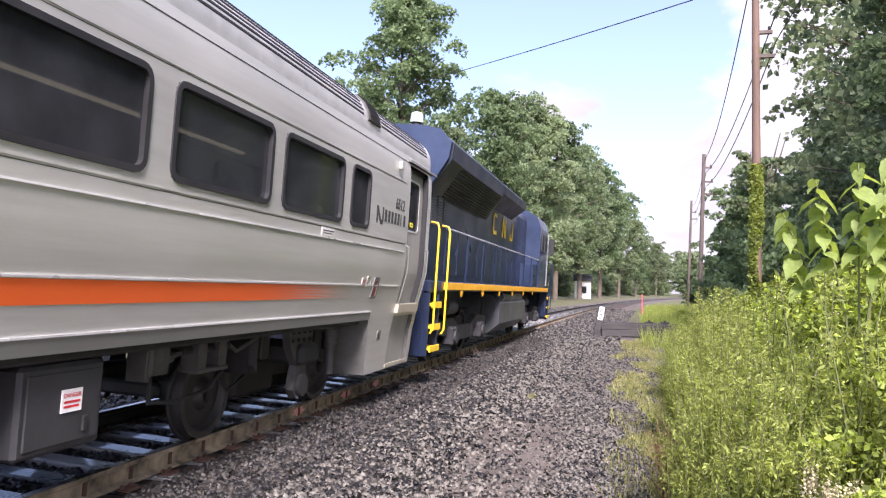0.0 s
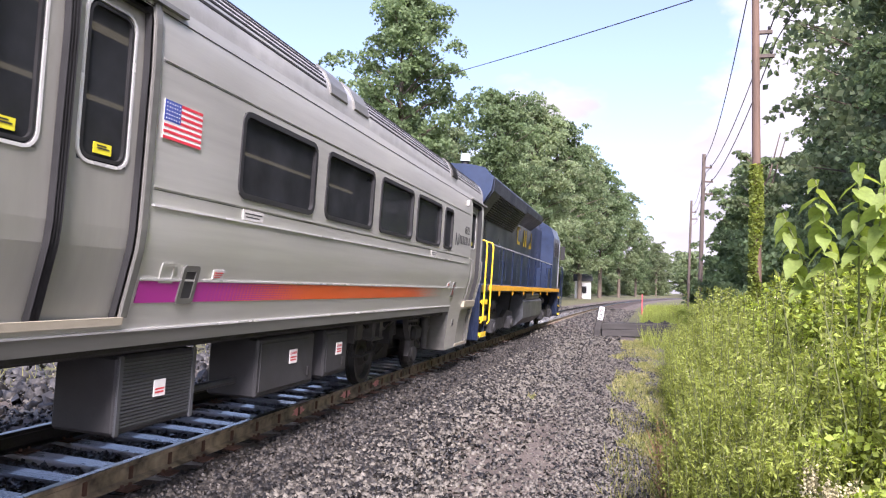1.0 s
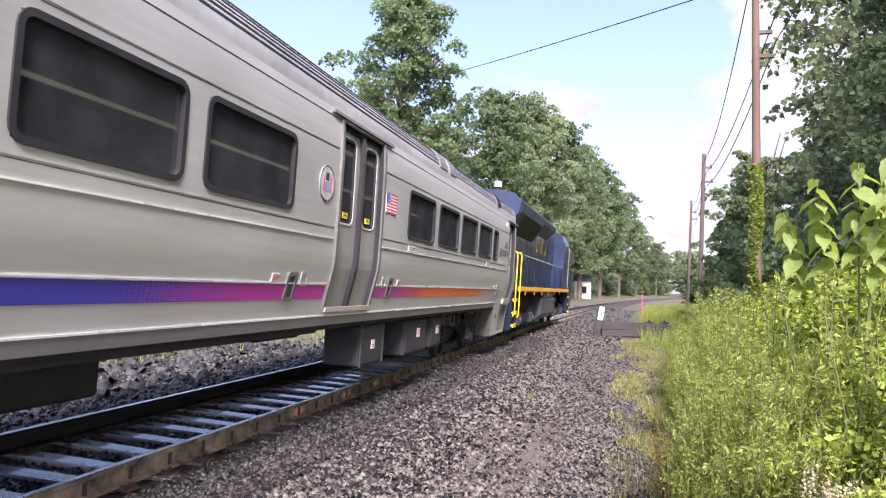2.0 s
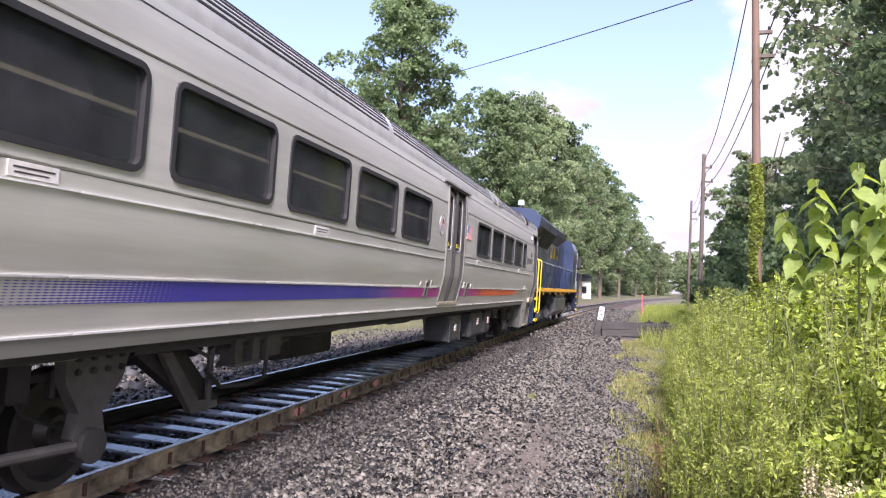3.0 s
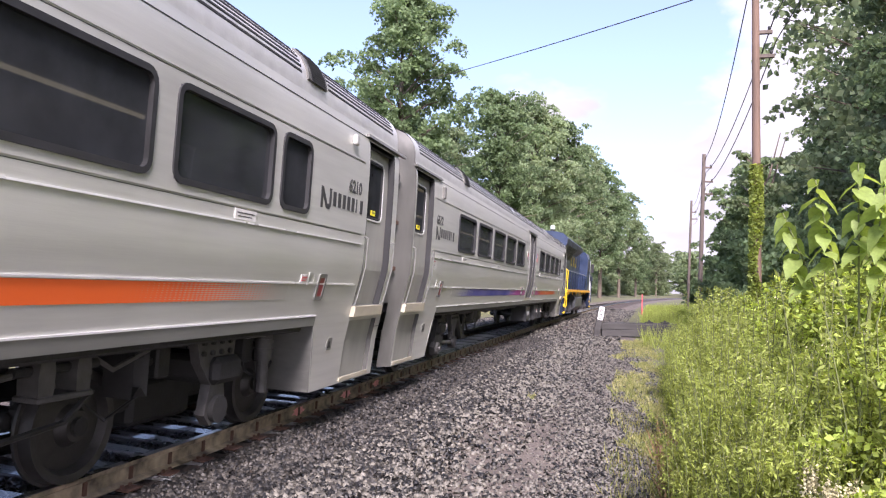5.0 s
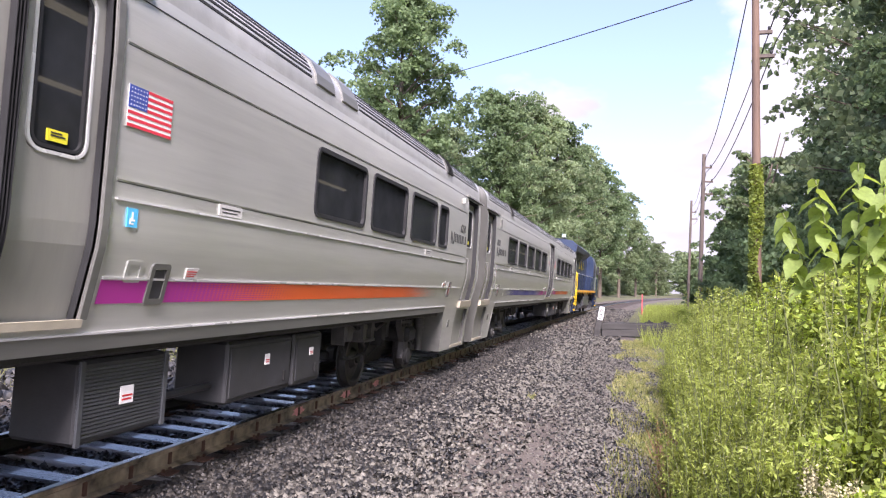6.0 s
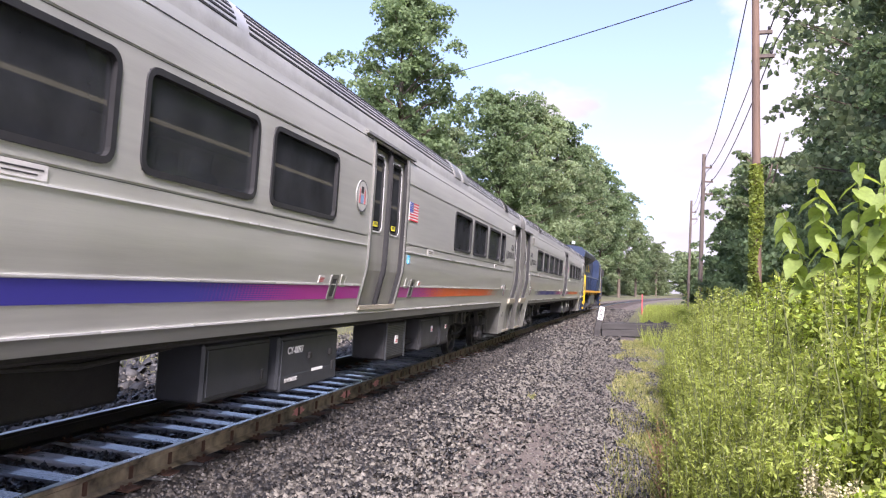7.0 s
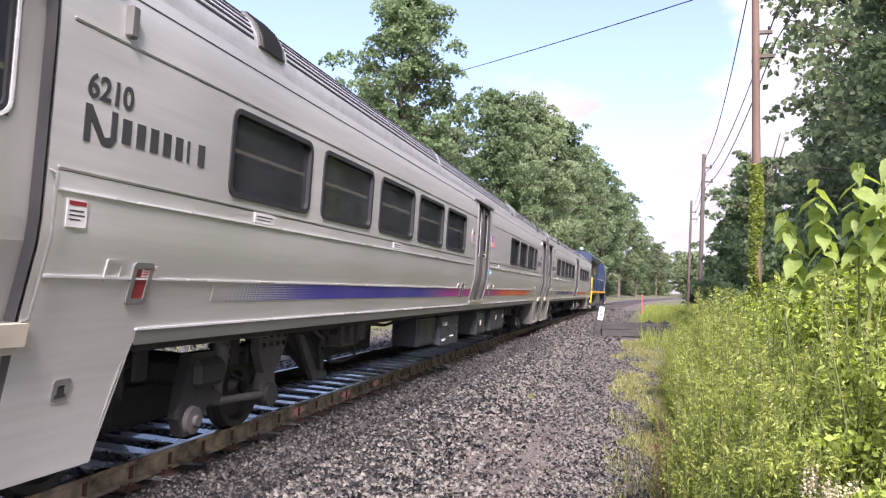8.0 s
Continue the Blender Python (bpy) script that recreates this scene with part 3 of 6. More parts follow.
def stripe_material():
    """Purple-blue, magenta and orange band whose colours run into each other in streaks, and fades to steel at both ends."""
    m = mat("coloured stripe", (0.5, 0.5, 0.5), 0.4, 0.0, 0.05, 8, 1, 0.02)
    n, l = m.node_tree.nodes, m.node_tree.links
    b = n["Principled BSDF"]
    co, sep = n.new("ShaderNodeTexCoord"), n.new("ShaderNodeSeparateXYZ")
    l.new(co.outputs["Object"], sep.inputs[0])
    # printed rows of dashes that swell into one another
    def wave(axis, period):
        fit = n.new("ShaderNodeMath"); fit.operation = "PINGPONG"; fit.inputs[1].default_value = period / 2
        l.new(sep.outputs[axis], fit.inputs[0])
        unit = n.new("ShaderNodeMath"); unit.operation = "MULTIPLY"; unit.inputs[1].default_value = 2 / period
        l.new(fit.outputs[0], unit.inputs[0])
        return unit
    rows, dots = wave(2, 0.0163), wave(1, 0.055)
    thr = n.new("ShaderNodeMath"); thr.operation = "MULTIPLY_ADD"; thr.inputs[1].default_value = 0.45
    l.new(dots.outputs[0], thr.inputs[0]); l.new(rows.outputs[0], thr.inputs[2])
    ma = n.new("ShaderNodeMath"); ma.operation = "MULTIPLY_ADD"; ma.inputs[1].default_value = 1.55
    l.new(thr.outputs[0], ma.inputs[0]); l.new(sep.outputs[1], ma.inputs[2])
    rg = n.new("ShaderNodeMapRange")
    rg.inputs[1].default_value, rg.inputs[2].default_value = -13 + 1.12, 13 + 1.12
    l.new(ma.outputs[0], rg.inputs[0])
    ramp = n.new("ShaderNodeValToRGB")
    e = ramp.color_ramp.elements
    blue, mag, org, steel = (0.05, 0.045, 0.30, 1), (0.42, 0.035, 0.27, 1), (0.80, 0.13, 0.02, 1), (0.50, 0.502, 0.460, 1)
    at = lambda u: (u + 13) / 26
    e[0].position, e[0].color = at(-8.70), steel
    e[1].position, e[1].color = at(8.85), steel
    for u, c in ((-8.4, blue), (-2.68, blue), (-2.4, mag), (2.98, mag), (3.28, org), (8.2, org)):
        k = e.new(at(u)); k.color = c
    l.new(rg.outputs[0], ramp.inputs[0])
    for lk in list(b.inputs["Base Color"].links):
        l.remove(lk)
    l.new(ramp.outputs[0], b.inputs["Base Color"])
    met = n.new("ShaderNodeValToRGB")
    e = met.color_ramp.elements
    e[0].position, e[0].color = at(-9.0), (0.6, 0.6, 0.6, 1)
    e[1].position, e[1].color = at(8.8), (0.6, 0.6, 0.6, 1)
    for u in (-8.4, 8.1):
        k = e.new(at(u)); k.color = (0, 0, 0, 1)
    l.new(rg.outputs[0], met.inputs[0])
    l.new(met.outputs[0], b.inputs["Metallic"])
    return m


STRIPE = stripe_material()
FACE = {1: Matrix(((0, 0, 1, 0), (1, 0, 0, 0), (0, 1, 0, 0), (0, 0, 0, 1)))}  # writing that faces the camera's side


def decal(y, z, d=0.006):
    """A frame on the side sheet: its x along the car, its y up, its z out."""
    a = math.atan2(hw(z + 0.05) - hw(z - 0.05), 0.1)
    m = FACE[1].copy()
    m = Matrix.Translation((hw(z) + d, y, z)) @ Matrix.Rotation(a, 4, "Y") @ m
    return m


def plate(w, h, t=0.004, c=0.0):
    return Shape().box(-w / 2, w / 2, -h / 2, h / 2, -t, t, c)


def door_leaf(name, car, sgn, y0, y1, z0, z1, gy0, gy1, gz0, gz1, d):
    leaf = part(name, side_grid(sgn, y0, y1, z0, z1, [(gy0, gy1, gz0, gz1)], d, lips=0.03), STEEL_DOOR, car, "scuffed steel sliding door")
    part("window_frame", ring(sgn, gy0, gy1, gz0, gz1, 0.016, 0.004, 0.09, 0.010, -0.02, d), STEEL_BRIGHT, leaf, "bright rounded window frame")
    part("window_seal", ring(sgn, gy0 + 0.015, gy1 - 0.015, gz0 + 0.015, gz1 - 0.015, 0.0, 0.02, 0.08, 0.006, -0.02, d), RUBBER, leaf)
    part("pane", pane(sgn, gy0, gy1, gz0, gz1, 0.06, d - 0.015), GLASS, leaf).visible_shadow = False
    for ya, yb in ((y0, y0 + 0.022), (y1 - 0.022, y1)):
        part("edge_seal", strip(sgn, ya, yb, z0, z1, d + 0.008), RUBBER, leaf)
    part("edge_seal", strip(sgn, y0, y1, z1 - 0.05, z1, d + 0.009), RUBBER, leaf)
    if sgn > 0:
        cy = gy0 + (gy1 - gy0) * 0.5
        st = part("sticker", plate(0.15, 0.065), YELLOW_TAPE, leaf, "yellow warning sticker", at=decal(cy, gz0 + 0.09, d - 0.005))
        part("print", Shape().box(-0.05, 0.055, -0.004, 0.004, -0.001, 0.007).box(-0.05, 0.03, 0.012, 0.02, -0.001, 0.007), BLACK, st)
    return leaf


def wheelset(car, y, r, gauge=0.7535, outer=0.09):
    prof = [(gauge + 0.09, 0.06), (gauge + 0.09, 0.11), (gauge + 0.02, 0.16), (gauge - 0.005, r - 0.10), (gauge + 0.065, r - 0.07), (gauge + 0.07, r - 0.008), (gauge - 0.03, r), (gauge - 0.035, r + 0.026), (gauge - 0.06, r + 0.026), (gauge - 0.065, r - 0.07), (gauge - 0.04, r - 0.12), (gauge - 0.06, 0.1), (gauge - 0.1, 0.08), (0, 0.08)]
    ws = part("wheelset", Shape().lathe((0, 0, 0), prof + [(-a, b) for a, b in reversed(prof)], 40), WHEEL, car, "wheelset of worn steel wheels", smooth=True)
    for sgn in (1, -1):
        hub = Shape()
        hub.lathe((sgn * (gauge + 0.09), 0, 0), [(0, 0.075), (sgn * 0.03, 0.07), (sgn * 0.035, 0.03), (sgn * 0.035, 0.001)], 12)
        part("hub", hub, UNDER, ws)
    return ws


def truck(car, y):
    """A truck with inside frames: its wheels stand clear, and hangers and dampers come down at its middle."""
    fr = Shape()
    for s in (1, -1):
        fr.box(s * 0.52 - 0.09, s * 0.52 + 0.09, y - 1.55, y + 1.55, 0.36, 0.58, 0.04)
        fr.box(s * 0.52 - 0.12, s * 0.52 + 0.12, y - 0.45, y + 0.45, 0.22, 0.62, 0.05)
    fr.box(-1.30, 1.30, y - 0.22, y + 0.22, 0.62, 0.86, 0.05)
    fr.box(-0.5, 0.5, y - 1.6, y - 1.45, 0.38, 0.52, 0.03).box(-0.5, 0.5, y + 1.45, y + 1.6, 0.38, 0.52, 0.03)
    tk = part("truck", fr, UNDER, car, "grimy truck frame")
    e, hang, damp, boss = (1, 8.97, 9.95, 10.35) if y > 0 else (-1, -7.90, -8.82, -9.30)
    for s in (1, -1):
        x = s * 1.16
        br = Shape()
        tap = [(-0.32, 1.06), (0.32, 1.06), (0.30, 0.84), (0.16, 0.62), (0.20, 0.46), (0.12, 0.30), (-0.02, 0.26), (-0.12, 0.36), (-0.06, 0.62), (-0.24, 0.82)]
        br.prism([(x - s * 0.03, hang + e * a, b) for a, b in tap], (s * 0.09, 0, 0))
        hg = part("hanger", br, UNDER_WORN, tk, "grey hanger bracket")
        for k in range(8):
            yy, zz = hang - 0.21 + 0.14 * (k % 4), 0.99 - 0.09 * (k // 4)
            part("bolt", Shape().lathe((x + s * 0.06, yy, zz), [(0, 0.026), (s * 0.025, 0.022), (s * 0.025, 0.001)], 8), UNDER, hg)
        part("damper", Shape().tube([(x, damp, 1.04), (x, damp, 0.74)], 0.085, 14).tube([(x, damp, 0.76), (x, damp, 0.42)], 0.060, 12).tube([(x, damp, 0.92), (x, damp, 0.95)], 0.10, 14).tube([(x, damp, 0.84), (x, damp, 0.86)], 0.10, 14), UNDER_WORN, tk, smooth=30)
        for c in (damp + e * 0.45, damp - e * 0.42):
            part("mounting_pad", Shape().box(x - 0.12, x + 0.16, c - 0.21, c + 0.21, 1.0, 1.09, 0.02), STEEL_DULL, tk)
        if y < 0:
            arm = [(-0.30, 0.92), (0.06, 0.92), (0.14, 0.62), (0.18, 0.40), (0.08, 0.24), (-0.10, 0.24), (-0.18, 0.36), (-0.24, 0.46), (-0.42, 0.44), (-0.46, 0.52), (-0.26, 0.60)]
            part("swing_arm", Shape().prism([(x - s * 0.02, boss + e * a, b) for a, b in arm], (s * 0.10, 0, 0)), UNDER, tk)
            part("boss", Shape().lathe((x + s * 0.07, boss, 0.37), [(0, 0.12), (s * 0.05, 0.11), (s * 0.06, 0.05), (s * 0.09, 0.045), (s * 0.09, 0.001)], 18), UNDER_WORN, tk, smooth=30)
            part("rod", Shape().tube([(x + s * 0.04, boss - e * 0.35, 0.46), (x + s * 0.04, hang + e * 0.05, 0.40)], 0.038, 10), UNDER_WORN, tk, smooth=True)
        part("boss", Shape().lathe((x + s * 0.06, hang + e * 0.05, 0.40), [(-s * 0.08, 0.12), (s * 0.05, 0.12), (s * 0.06, 0.05), (s * 0.06, 0.001)], 18), UNDER, tk, smooth=30)
        for q in (-1, 1):
            yy = y + q * 1.30
            part("brake_caliper", Shape().box(s * 1.02 - 0.07, s * 1.02 + 0.07, yy - q * 0.62 - 0.09, yy - q * 0.62 + 0.09, 0.72, 1.02, 0.02).tube([(s * 1.02, yy - q * 0.6, 0.86), (s * 1.02, yy - q * 0.36, 0.86), (s * 0.98, yy - q * 0.2, 0.72)], 0.035, 8).box(s * 1.02 - 0.05, s * 1.02 + 0.05, yy - q * 0.34, yy - q * 0.16, 0.70, 0.92, 0.02), UNDER, tk)
            part("cable", Shape().tube([(s * 0.95, yy - q * 0.7, 0.95), (s * 1.0, yy - q * 0.5, 0.62), (s * 0.98, yy - q * 0.1, 0.46), (s * 0.95, yy + q * 0.2, 0.70), (s * 0.9, yy + q * 0.3, 1.0)], 0.014, 6), RUBBER, tk)
    return tk


def coach(number, front_windows, boxes):
    car = thing("passenger_car", "stainless steel passenger car numbered %s with a striped side" % number, "train car", "cars of the train")
    rear = [(-9.59, -8.16), (-7.84, -6.41), (-6.09, -4.66), (-4.37, -2.94), (-2.65, -1.22)]
    windows = [(a, b) for a, b in rear] + [(a, a + 1.40) for a in front_windows] + [(9.20, 9.78)]
    WZ0, WZ1 = 2.235, 2.895
    DOOR = (-0.07, 1.27, 1.28, 3.30)
    EDOOR = [(-12.36, -11.40, 1.28, 3.28), (11.46, 12.44, 1.28, 3.28)]
    for sgn in (1, -1):
        holes = [(a, b, WZ0, WZ1) for a, b in windows] + [DOOR] + EDOOR
        part("side_wall", side_grid(sgn, -SIDE_END, FRONT_END, 1.10, 3.40, holes, lips=0), STEEL, car, smooth=30)
        for h in holes[-3:]:
            # jamb steel has shade mixed into its dark tone
            part("door_jamb", reveal(sgn, h, 0.0, 0.09), STEEL_GRIMY_SHADED, car, "grimy door jamb darkened for shade")
        for a, b in windows:
            w = part("window", ring(sgn, a, b, WZ0, WZ1, 0.026, 0.020, 0.085, 0.014), RUBBER, car, "dark tinted window in a black rubber frame")
            part("pane", pane(sgn, a, b, WZ0, WZ1, 0.05, -0.025), GLASS, w).visible_shadow = False
        # centre doors
        mid = (DOOR[0] + DOOR[1]) / 2
        for a, b, g0, g1 in ((DOOR[0], mid - 0.012, DOOR[0] + 0.10, mid - 0.15), (mid + 0.012, DOOR[1], mid + 0.15, DOOR[1] - 0.10)):
            door_leaf("door", car, sgn, a, b, 1.28, 3.30, g0, g1, 2.22, 3.18, -0.06)
        part("door_seal", strip(sgn, mid - 0.03, mid + 0.03, 1.28, 3.30, -0.05), RUBBER, car)
        part("threshold", strip(sgn, DOOR[0] - 0.02, DOOR[1] + 0.02, 1.235, 1.285, 0.03), CREAM, car, "cream edged door threshold")
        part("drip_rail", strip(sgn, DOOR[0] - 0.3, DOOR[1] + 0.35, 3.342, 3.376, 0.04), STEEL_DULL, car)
        for y in (DOOR[0] - 0.035, DOOR[1] + 0.035):
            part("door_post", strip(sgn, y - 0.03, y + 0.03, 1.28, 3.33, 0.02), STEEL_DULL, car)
        for (a, b, c, d), e in zip(EDOOR, (-1, 1)):
            door_leaf("end_door", car, sgn, a, b, c, d, a + 0.17, b - 0.20, 2.36, 3.10, -0.09)
            part("threshold", strip(sgn, a - 0.02, b + 0.02, 1.15, 1.275, 0.055), CREAM, car, "cream painted step edge")
            part("drip_rail", strip(sgn, a - 0.1, b + 0.45, 3.318, 3.352, 0.04), STEEL_DULL, car)
            for y in (a - 0.02, b + 0.02):
                part("grab_rail", Shape().tube([skin(sgn, y, z, dd) for z, dd in ((2.12, 0.0), (2.10, 0.05), (1.75, 0.05), (1.45, 0.045), (1.30, 0.04), (1.28, 0.0))], 0.010, 6), STEEL_DULL, car)
            # stepwell skirt below the end door
            y_in, y_out = e * 10.42, (FRONT_END if e > 0 else -SIDE_END)
            lo, hi = min(y_in, y_out), max(y_in, y_out)
            sl = (lambda y, z, e=e, k=y_in: e * 0.27 * (1.10 - z) if abs(y - k) < 1e-6 else 0)
            edge = lambda z, d: (sgn * (hw(z) + d), y_in + e * 0.27 * (1.10 - z), z)
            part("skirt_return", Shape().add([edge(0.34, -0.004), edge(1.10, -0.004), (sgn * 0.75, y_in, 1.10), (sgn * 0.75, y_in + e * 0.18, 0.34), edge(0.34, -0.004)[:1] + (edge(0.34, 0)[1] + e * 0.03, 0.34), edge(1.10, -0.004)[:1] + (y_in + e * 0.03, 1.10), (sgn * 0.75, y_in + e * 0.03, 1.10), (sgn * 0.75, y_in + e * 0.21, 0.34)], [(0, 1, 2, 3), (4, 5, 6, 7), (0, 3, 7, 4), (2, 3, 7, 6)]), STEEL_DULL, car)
            part("skirt", side_grid(sgn, lo, hi, 0.34, 1.10, [(a, b, 0.39, 1.10)], 0.0, sl, lips=0), STEEL, car, smooth=30)
            # same shade-darkened steel as the door jambs
            part("step_jamb", reveal(sgn, (a, b, 0.39, 1.10), 0.0, 0.07), STEEL_GRIMY_SHADED, car)
            part("step_panel", side_grid(sgn, a, b, 0.39, 1.10, [], -0.06), STEEL_DOOR, car, "recessed steel step panel")
            part("step_edge", strip(sgn, a, b, 0.36, 0.41, 0.012), CREAM, car, "cream painted bottom step edge")
            cover = part("jack_pad", ring(sgn, e * 10.98 - 0.05, e * 10.98 + 0.05, 0.80, 0.90, 0.02, 0.02, 0.005, 0.008, -0.03), STEEL_DULL, car)
            part("back", plate(0.09, 0.09), RUBBER, cover, at=Matrix.Translation((sgn * (hw(0.85) + 0.002), e * 10.98, 0.85)) @ FACE[1])
            part("skirt_seam", strip(sgn, lo + 0.02, a, 0.985, 0.993, 0.004) if e < 0 else strip(sgn, b, hi - 0.02, 0.985, 0.993, 0.004), UNDER, car)
        for z, ya, yb in ((3.0, -11.3, DOOR[0] - 0.12), (3.0, DOOR[1] + 0.12, 11.3), (2.15, -11.33, DOOR[0] - 0.12), (2.15, DOOR[1] + 0.12, 11.33)):
            part("bead", strip(sgn, ya, yb, z - 0.006, z + 0.006, 0.007), STEEL, car)
            part("seam", strip(sgn, ya, yb, z - 0.022, z - 0.018, 0.002), UNDER, car)
        for z, ya, yb in ((2.025, -11.33, DOOR[0] - 0.12), (2.025, DOOR[1] + 0.12, 11.33), (1.535, -11.33, DOOR[0] - 0.12), (1.535, DOOR[1] + 0.12, 11.33)):
            part("trim_bead", strip(sgn, ya, yb, z - 0.007, z + 0.007, 0.014), STEEL_BRIGHT, car, "bright trim bead")
        for ya, yb in ((-9.6, DOOR[0] - 0.12), (DOOR[1] + 0.12, 9.6)):
            part("stripe", strip(sgn, ya, yb, 1.375, 1.522, 0.004), STRIPE, car, "blue, magenta and orange stripe")
        # darker steel stands in for shade on the in-turned lower sill face
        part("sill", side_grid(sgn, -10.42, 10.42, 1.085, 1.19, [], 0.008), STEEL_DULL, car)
        part("sill_flange", strip(sgn, -10.42, 10.42, 1.186, 1.200, 0.016), STEEL_BRIGHT, car, "bright sill flange")
        part("roof_joint", strip(sgn, -SIDE_END, FRONT_END, 3.305, 3.313, 0.004), UNDER, car)
    # smooth roof; its long ribs are only suggested by dark strips
    curve = [(1.555, 3.40), (1.553, 3.50), (1.530, 3.62), (1.465, 3.735), (1.355, 3.83), (1.17, 3.905), (0.92, 3.955), (0.6, 3.985), (0.3, 4.0), (0.0, 4.005)]
    cx, cz = [p[0] for p in curve], [p[1] for p in curve]
    rf = Shape()
    fine, arc = [], np.concatenate([[0], np.cumsum(np.hypot(np.diff(cx), np.diff(cz)))])
    k, width = 0.0, 0.045
    while k < arc[-1] + 1e-6:
        a, b = float(np.interp(k, arc, cx)), float(np.interp(k, arc, cz))
        fine.append((a, b))
        k += width
    full = fine + [(-a, b) for a, b in reversed(fine[:-1])]
    n = len(full)
    for y in (-SIDE_END, FRONT_END):
        rf.v += [(a, y, b) for a, b in full]
    rf.f += [(j, j + 1, n + j + 1, n + j) for j in range(n - 1)]
    part("roof", rf, ROOF, car, "smooth steel roof under dark groove strips", smooth=40)
    # raised dark strips painted as the shadow in the gaps between ribs
    for ya, yb in ((-SIDE_END + 0.25, -9.3), (-8.7, -3.3), (-3.1, 4.1), (5.4, 9.55), (10.2, FRONT_END - 0.2)):
        for k in (0.155, 0.21, 0.265, 0.32, 0.375, 0.43):
            a, b = float(np.interp(k, arc, cx)), float(np.interp(k, arc, cz))
            a2, b2 = float(np.interp(k + 0.022, arc, cx)), float(np.interp(k + 0.022, arc, cz))
            for sgn in (1, -1):
                part("roof_groove", Shape().add([(sgn * (a + 0.004), ya, b + 0.004), (sgn * (a2 + 0.004), ya, b2 + 0.004), (sgn * (a2 + 0.004), yb, b2 + 0.004), (sgn * (a + 0.004), yb, b + 0.004), (sgn * (a - 0.01), ya, b - 0.01), (sgn * (a2 - 0.01), ya, b2 - 0.01), (sgn * (a2 - 0.01), yb, b2 - 0.01), (sgn * (a - 0.01), yb, b - 0.01)], [(0, 1, 2, 3), (0, 4, 5, 1), (2, 6, 7, 3), (0, 3, 7, 4), (1, 5, 6, 2)]), UNDER, car)
    for y in (-9.0, 4.42, 5.10, 9.9):
        for sgn in (1, -1):
            hood = Shape()
            pts = [(1.552, 3.52), (1.530, 3.62), (1.465, 3.735), (1.355, 3.83)]
            for i, (a, b) in enumerate(pts):
                for yy in (y - 0.23, y + 0.23):
                    hood.v += [(sgn * (a + 0.014), yy, b + 0.014), (sgn * (a - 0.03), yy, b - 0.03)]
            for i in range(3):
                q = i * 4
                hood.f += [(q, q + 2, q + 6, q + 4), (q, q + 4, q + 5, q + 1), (q + 2, q + 3, q + 7, q + 6)]
            hood.f += [(0, 1, 3, 2), (12, 14, 15, 13)]
            mesh_faced = abs(y) > 8
            v = part("roof_vent", hood, STEEL_GRIMY_SHADED if mesh_faced else STEEL_DULL, car, "curved roof vent" if mesh_faced else "curved roof cover")
            if not mesh_faced:
                continue
            gr = Shape()
            for i in range(14):
                t = i / 13
                a, b = np.interp(t * 3, range(4), [p[0] for p in pts]), np.interp(t * 3, range(4), [p[1] for p in pts])
                gr.box(sgn * (a + 0.012) - 0.012, sgn * (a + 0.012) + 0.012, y - 0.17, y + 0.17, b + 0.006, b + 0.022)
            part("grille", gr, UNDER, v)
    # rounded ends
    for e in (1, -1):
        zs = (0.34, 0.85, 1.10, 1.28, 1.50, 1.72, 1.85, 2.4, 2.9, 3.2, 3.40, 3.52, 3.64, 3.74, 3.82, 3.90, 3.96, 4.005)
        se = FRONT_END if e > 0 else SIDE_END
        dd = END - se
        sh = Shape()
        for z in zs:
            h = hw(z) if z <= 3.4 else float(np.interp(z, cz, cx))
            lean = 0.0 if z < 3.0 else (z - 3.0) ** 2 * 0.35
            c = min(0.34, h * 0.9)
            row = [(h, se), (h - 0.02 * c / 0.34, se + 0.10 * dd - lean * 0.2), (h - 0.15 * c / 0.34, se + 0.5 * dd - lean * 0.6), (h - 0.29 * c / 0.34, se + 0.93 * dd - lean * 0.9), (h - c, END - lean), (max(0.0, h * 0.4), END - lean)]
            row = row + [(-a, b) for a, b in reversed(row)]
            sh.v += [(a, e * b, z) for a, b in row]
        for i in range(len(zs) - 1):
            for j in range(11):
                if i < 3 and 2 <= j <= 8:
                    continue
                sh.f.append((i * 12 + j, i * 12 + j + 1, (i + 1) * 12 + j + 1, (i + 1) * 12 + j))
        # end wall: shade painted in through the dark steel
        part("end_wall", sh, STEEL_GRIMY_SHADED, car, "chamfered grimy steel end darkened for shade", smooth=20)
        # gangway bellows, door frame, marker lamps, hand rails and coupler
        gw = Shape()
        for k in range(4):
            y = e * (END + 0.01 + 0.045 * k)
            o, i2 = 0.62 - 0.015 * (k % 2), 0.44
            loop = lambda r, zt, zb: [(-r, zb), (r, zb), (r, zt - 0.15), (r - 0.15, zt), (-r + 0.15, zt), (-r, zt - 0.15)]
            A, B = loop(o, 3.38, 1.10), loop(i2, 3.22, 1.26)
            pts = [(a, y + d, b) for d in (-0.02, 0.02) for L in (A, B) for a, b in L]
            gw.add(pts, [(j, (j + 1) % 6, 6 + (j + 1) % 6, 6 + j) for j in range(6)] + [(12 + j, 12 + (j + 1) % 6, 18 + (j + 1) % 6, 18 + j) for j in range(6)] + [(j, (j + 1) % 6, 12 + (j + 1) % 6, 12 + j) for j in range(6)] + [(6 + j, 6 + (j + 1) % 6, 18 + (j + 1) % 6, 18 + j) for j in range(6)])
        part("gangway", gw, RUBBER, car, "black rubber gangway frame")
        part("gangway_door", Shape().box(-0.43, 0.43, e * END - 0.02, e * END + 0.02, 1.2, 3.25, 0.01), STEEL_DULL, car)
